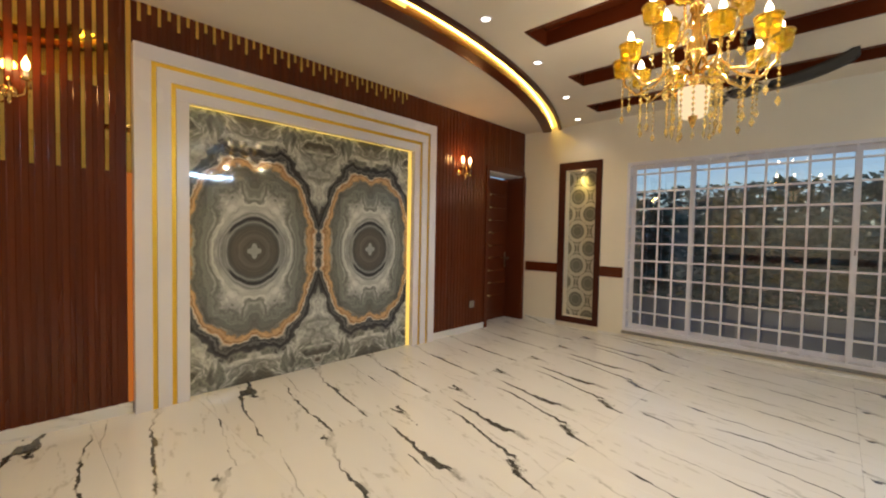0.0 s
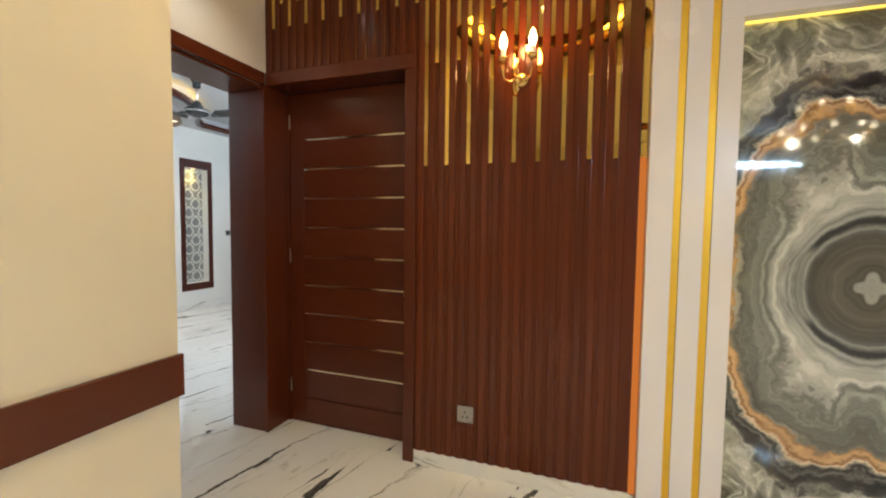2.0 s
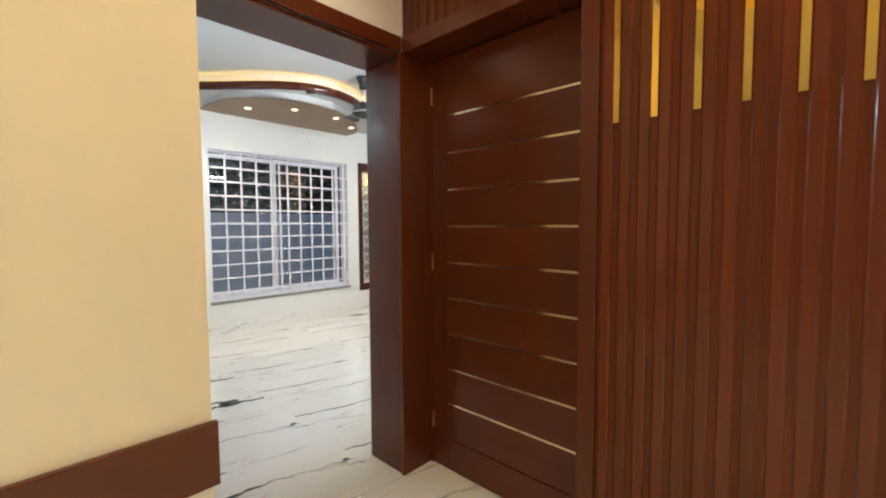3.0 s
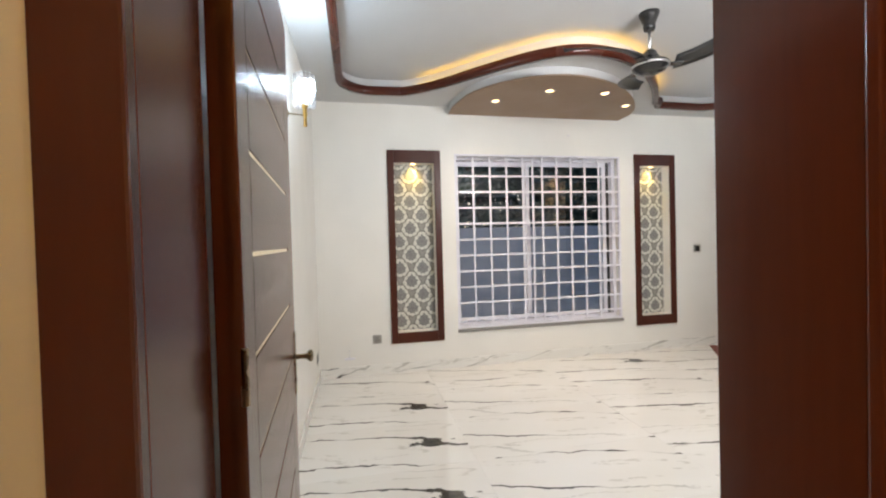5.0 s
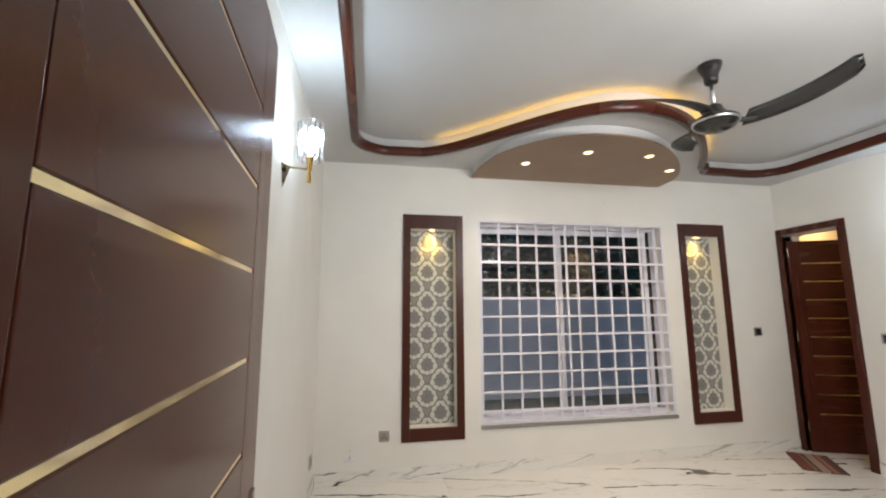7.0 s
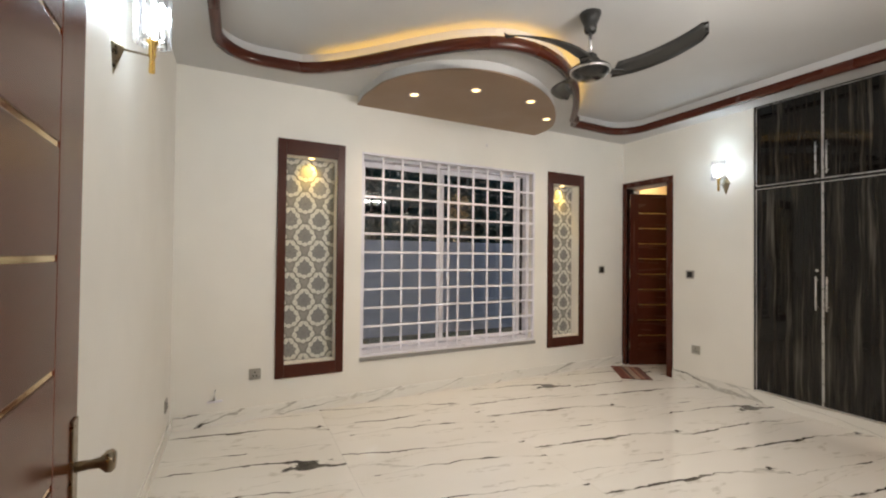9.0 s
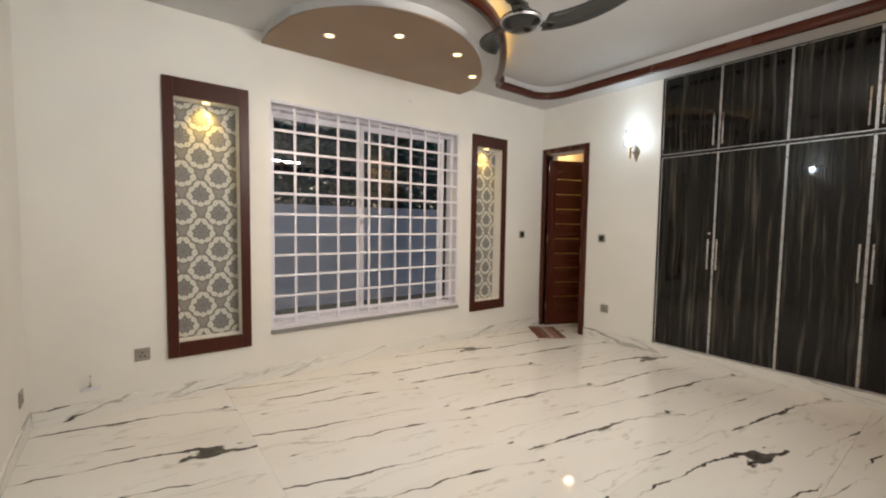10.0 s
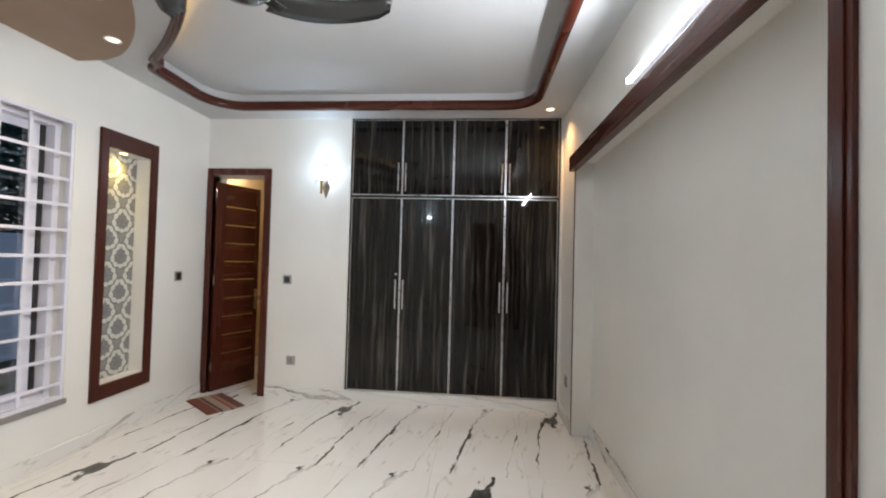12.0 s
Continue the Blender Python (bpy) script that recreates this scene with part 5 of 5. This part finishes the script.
def chandelier(x, y):
    c = thing("chandelier", "gold two-tier chandelier with amber glass cups and crystal drops", "chandelier", (x, y, LIV_Z))
    part("canopy", lathe([(0.0, -0.05), (0.03, -0.045), (0.06, -0.015), (0.065, 0.0)], 20), BRASS, c, "", True)
    part("chain", tube([(0, 0, -0.04), (0, 0, -0.26)], 0.006, 8), BRASS, c)
    part("column", lathe([(0.0, -0.93), (0.012, -0.92), (0.02, -0.89), (0.03, -0.84), (0.06, -0.80), (0.055, -0.76), (0.022, -0.72), (0.02, -0.62), (0.045, -0.58), (0.05, -0.53), (0.02, -0.49), (0.018, -0.38), (0.035, -0.35), (0.03, -0.30), (0.008, -0.26)], 24), BRASS, c, "", True)
    part("bowl", lathe([(0.045, -0.885), (0.062, -0.87), (0.070, -0.78), (0.072, -0.745), (0.068, -0.745), (0.058, -0.865)], 24, caps=False), GLOW_BOWL, c, "glowing frosted glass bowl", True)
    for tier, (n, R, z, off) in enumerate(((10, 0.335, -0.60, 0.2), (6, 0.20, -0.37, 0.5))):
        for k in range(n):
            a = off + 2 * math.pi * k / n
            ca, sa = math.cos(a), math.sin(a)

            def P(r, zz):
                return (ca * r, sa * r, zz)
            part("arm", tube([P(0.03, z - 0.06), P(R * 0.30, z - 0.02), P(R * 0.55, z - 0.10), P(R * 0.80, z - 0.13), P(R * 0.97, z - 0.07), P(R, z)], 0.0075, 8), BRASS, c, "", True)
            cup = part("glass_cup", lathe([(0.014, z - 0.030), (0.042, z - 0.022), (0.049, z + 0.005), (0.050, z + 0.030), (0.054, z + 0.056), (0.050, z + 0.056), (0.046, z + 0.030), (0.045, z + 0.005), (0.038, z - 0.016), (0.012, z - 0.024)], 18, (ca * R, sa * R, 0), caps=False), AMBERGLASS, c, "amber glass cup", True)
            part("gold_rim", tube([(ca * R + 0.053 * math.cos(i * 0.349), sa * R + 0.053 * math.sin(i * 0.349), z + 0.057) for i in range(18)], 0.004, 6, None, True), BRASS, cup)
            part("candle", lathe([(0.011, z + 0.01), (0.011, z + 0.070)], 12, (ca * R, sa * R, 0)), GLOSSWHITE, c)
            part("bulb", lathe([(0.006, z + 0.070), (0.013, z + 0.082), (0.0145, z + 0.094), (0.008, z + 0.112), (0.0, z + 0.126)], 12, (ca * R, sa * R, 0)), BULB_WARM, c, "glowing warm candle bulb", True)
            for near, low, gap, bead in ((1.0, 0.05, 0.026, 0.0075), (0.72, 0.15, 0.024, 0.008)):
                count = 7 if tier == 0 else 5
                drop = bead_string([(ca * R * near, sa * R * near, z - low - gap * q - (0.02 if q == count else 0)) for q in range(count + 1)], bead, 0.013)
                part("crystal_drop", drop, AMBERCRYSTAL, c, "string of gold crystal beads")
            a2 = a + math.pi / n
            drop = bead_string([(math.cos(a2) * R * (0.25 + 0.1 * q), math.sin(a2) * R * (0.25 + 0.1 * q), z - 0.02 - 0.11 * math.sin(math.pi * q / 7)) for q in range(8)], 0.006)
            part("crystal_swag", drop, AMBERCRYSTAL, c, "swag of gold crystal beads")
    for k in range(14):
        a = 2 * math.pi * k / 14
        drop = bead_string([(0.12 * math.cos(a), 0.12 * math.sin(a), -0.74 - 0.027 * q - (0.02 if q == 7 else 0)) for q in range(8)], 0.0085, 0.010)
        part("crystal_drop", drop, AMBERCRYSTAL, c, "string of gold crystal beads")
    part("bead_ring", tube([(0.12 * math.cos(i * 0.2618), 0.12 * math.sin(i * 0.2618), -0.725) for i in range(24)], 0.006, 8, None, True), BRASS, c)


GLOW_BOWL = glow("frosted_bowl_glow", (1.0, 0.78, 0.46), 1.3)
AMBERCRYSTAL = lit_glass("amber_crystal", (1.0, 0.82, 0.36), 1.0, 0.12)
chandelier(-1.62, 1.78)


# ---- sockets, switches, pipe ----
def socket(loc, rz, label, kind="socket"):
    """Local x points out of the wall."""
    s = thing(kind, label, kind.replace("_", " "), loc, "wall plates", "", rz)
    part("plate", boxes((0, 0.008, -0.043, 0.043, -0.043, 0.043), bevel=0.003), STEEL, s)
    part("insert", boxes((0.0082, 0.011, -0.026, 0.026, -0.030, 0.030), bevel=0.002), BLACKPLASTIC if kind == "light_switch" else STEEL, s)
    for dy, dz in ((0, 0.014), (-0.012, -0.012), (0.012, -0.012)):
        part("pin_hole" if kind == "socket" else "rocker", boxes((0.0112, 0.0125, dy - 0.004, dy + 0.004, dz - 0.006, dz + 0.006)), BLACKPLASTIC, s)


socket((SLAT_X, -0.852, 0.322), 0, "grey metal socket plate low on the slats")
socket((SLAT_X, 3.51, 0.345), 0, "grey metal socket plate low on the slats")
socket((-3.89, BED_W, 0.352), 90, "grey metal socket plate beside the niche")
socket((-7.62, BED_W, 1.144), 90, "dark grey light switch beside the bathroom door", "light_switch")
socket((BED_R, -4.982, 1.122), 0, "grey metal light switch on the off-white wall", "light_switch")
socket((BED_R, -4.92, 0.354), 0, "grey metal socket plate low on the wall")
socket((BED_L, -5.60, 0.262), 180, "grey metal socket plate low on the bedroom wall")
socket((-7.70, DOOR_Y1, 0.36), -90, "small socket plate beside the wardrobe")
t = thing("gas_tap", "capped white gas pipe stub on a small plate", "gas tap", (-3.62, BED_W, 0.205))
part("pipe", tube([(0, 0.0, 0), (0, 0.05, 0), (0, 0.055, 0.005), (0, 0.055, 0.075)], 0.007, 10), CHROME, t, "", True)
part("flange", boxes((-0.05, 0.05, 0.0, 0.012, -0.035, -0.018), bevel=0.003), ALU, t)
t = thing("ceiling_hook", "tiny white hook on the wall above the window", "hook", (-6.0, BED_W, 2.42))
part("hook", tube([(0, 0, 0), (0, 0.025, 0), (0.012, 0.03, -0.012), (0, 0.03, -0.024)], 0.004, 8), ALU, t)
t = thing("doormat", "small striped red-brown woven mat at the bathroom door", "doormat", (-7.715, -5.49, 0.0), "", "", 54.6)
part("mat", boxes((-0.245, 0.245, -0.155, 0.155, 0.001, 0.011), bevel=0.003), MATWEAVE, t)

# ---- outside ----
structure("ground", boxes((-400, 400, -400, -6.061, -0.42, -0.35), (-400, 400, 4.936, 400, -0.42, -0.35)), LAWN, "dark lawn at dusk outside the windows")
structure("pavement", boxes((-9, 6, 4.937, 9.0, -0.349, -0.06)), PAVING, "paved terrace outside the living room window")
structure("boundary_wall_south", boxes((-18, 7, -10.4, -10.2, -0.35, 1.58)), OUTWALL, "blue-grey painted boundary wall outside the bedroom window")
structure("boundary_wall_north", boxes((-12, 10, 10.2, 10.4, -0.35, 1.35)), OUTWALL, "painted boundary wall beyond the garden")


def leaf_cloud(name, label, centre, radii, count, seed, gap=-0.12):
    rng = random.Random(seed)
    vs, fs = [], []
    for i in range(count):
        while True:
            p = Vector((rng.uniform(-1, 1), rng.uniform(-1, 1), rng.uniform(-1, 1)))
            if p.length < 1:
                break
        if noise.noise(p * 3.1 + Vector((seed, 0, 0))) < gap:
            continue
        p = Vector((p.x * radii[0], p.y * radii[1], p.z * radii[2])) + Vector(centre)
        d = Vector((rng.uniform(-1, 1), rng.uniform(-1, 1), rng.uniform(-0.6, 0.6))).normalized()
        e = d.cross(Vector((rng.uniform(-1, 1), rng.uniform(-1, 1), 1))).normalized()
        L, W = rng.uniform(0.07, 0.15), rng.uniform(0.035, 0.065)
        k = len(vs)
        vs += [p - d * L, p + e * W, p + d * L, p - e * W]
        fs.append((k, k + 1, k + 2, k + 3))
    me = bpy.data.meshes.new(name)
    me.from_pydata([tuple(v) for v in vs], [], fs)
    me.materials.append(LEAF)
    return me


def tree(x, y, h, r, seed, label):
    t = thing("tree", label, "tree", (x, y, -0.35), "garden trees")
    part("trunk", lathe([(0.16, 0), (0.12, h * 0.3), (0.08, h * 0.6), (0.03, h * 0.85)], 10), BARK, t)
    rng = random.Random(seed)
    for k in range(5):
        a = rng.uniform(0, 6.28)
        part("limb", tube([(0, 0, h * (0.35 + 0.07 * k)), (0.3 * r * math.cos(a), 0.3 * r * math.sin(a), h * (0.5 + 0.07 * k)), (0.75 * r * math.cos(a), 0.75 * r * math.sin(a), h * (0.6 + 0.07 * k))], 0.035, 6), BARK, t)
    share("crown", leaf_cloud("crown", "", (0, 0, h * 0.68), (r, r, h * 0.36), 9000, seed), t, (0, 0, 0))


for i, (x, y, h, r) in enumerate(((-4.4, -12.3, 4.9, 1.7), (-6.9, -12.6, 5.3, 1.9), (-9.4, -12.4, 4.8, 1.7), (-12.2, -12.8, 5.4, 2.0), (-1.9, -12.6, 4.9, 1.8))):
    tree(x, y, h, r, 11 + i, "dark leafy tree behind the boundary wall")
hedge = new("hedge", leaf_cloud("hedge", "", (-1.0, 9.4, 1.05), (8.5, 0.6, 1.35), 30000, 5, -0.45))
tagged(hedge, "dark green clipped hedge across the garden", "hedge", "", "stuff")

back_hedge = new("hedge", leaf_cloud("hedge", "", (-5.5, -14.8, 2.2), (13.0, 0.8, 3.2), 46000, 9, -0.45))
tagged(back_hedge, "tall dark hedge behind the boundary wall", "hedge", "", "stuff")

# ---- floor tiles ----
TW, TL = 0.60, 1.20


def tile_floor(name, label, x0, x1, y0, y1):
    """Rectified marble tiles, long side along y, laid from one corner with hairline joints."""
    fl = tagged(new(name), label, "", "", "structure")
    meshes = {}
    nx, ny = math.ceil((x1 - x0) / TL - 1e-6), math.ceil((y1 - y0) / TW - 1e-6)
    for i in range(nx):
        for j in range(ny):
            a, c = x0 + i * TL, y0 + j * TW
            w, l = min(TL, x1 - a), min(TW, y1 - c)
            key = (round(w, 3), round(l, 3))
            if key not in meshes:
                bm = boxes((0.0006, w - 0.0006, 0.0006, l - 0.0006, -0.010, 0.0))
                me = bpy.data.meshes.new("tile")
                bm.to_mesh(me)
                bm.free()
                me.materials.append(MARBLE)
                meshes[key] = me
            share("tile", meshes[key], fl, (a, c, 0.0))


tile_floor("floor_living", "polished ivory marble tile floor with torn black veins", -4.52, LIV_E, LIV_S, LIV_N)
tile_floor("floor_bedroom", "polished ivory marble tile floor with torn black veins", BED_R, BED_L, -5.825, -2.14)
tile_floor("floor_lobby", "polished ivory marble tile floor in the doorway lobby", -4.80, -3.364, -2.14, LIV_S)
tile_floor("floor_bathroom", "polished tile floor inside the bathroom", -9.8, BED_R, -6.06, -4.5)
tile_floor("floor_door_reveal", "polished marble threshold under the closed door", -4.80, -4.5205, LIV_S, -1.212)
tile_floor("floor_door_reveal_second", "polished marble threshold under the second door", -4.80, -4.5205, 3.832, 4.662)
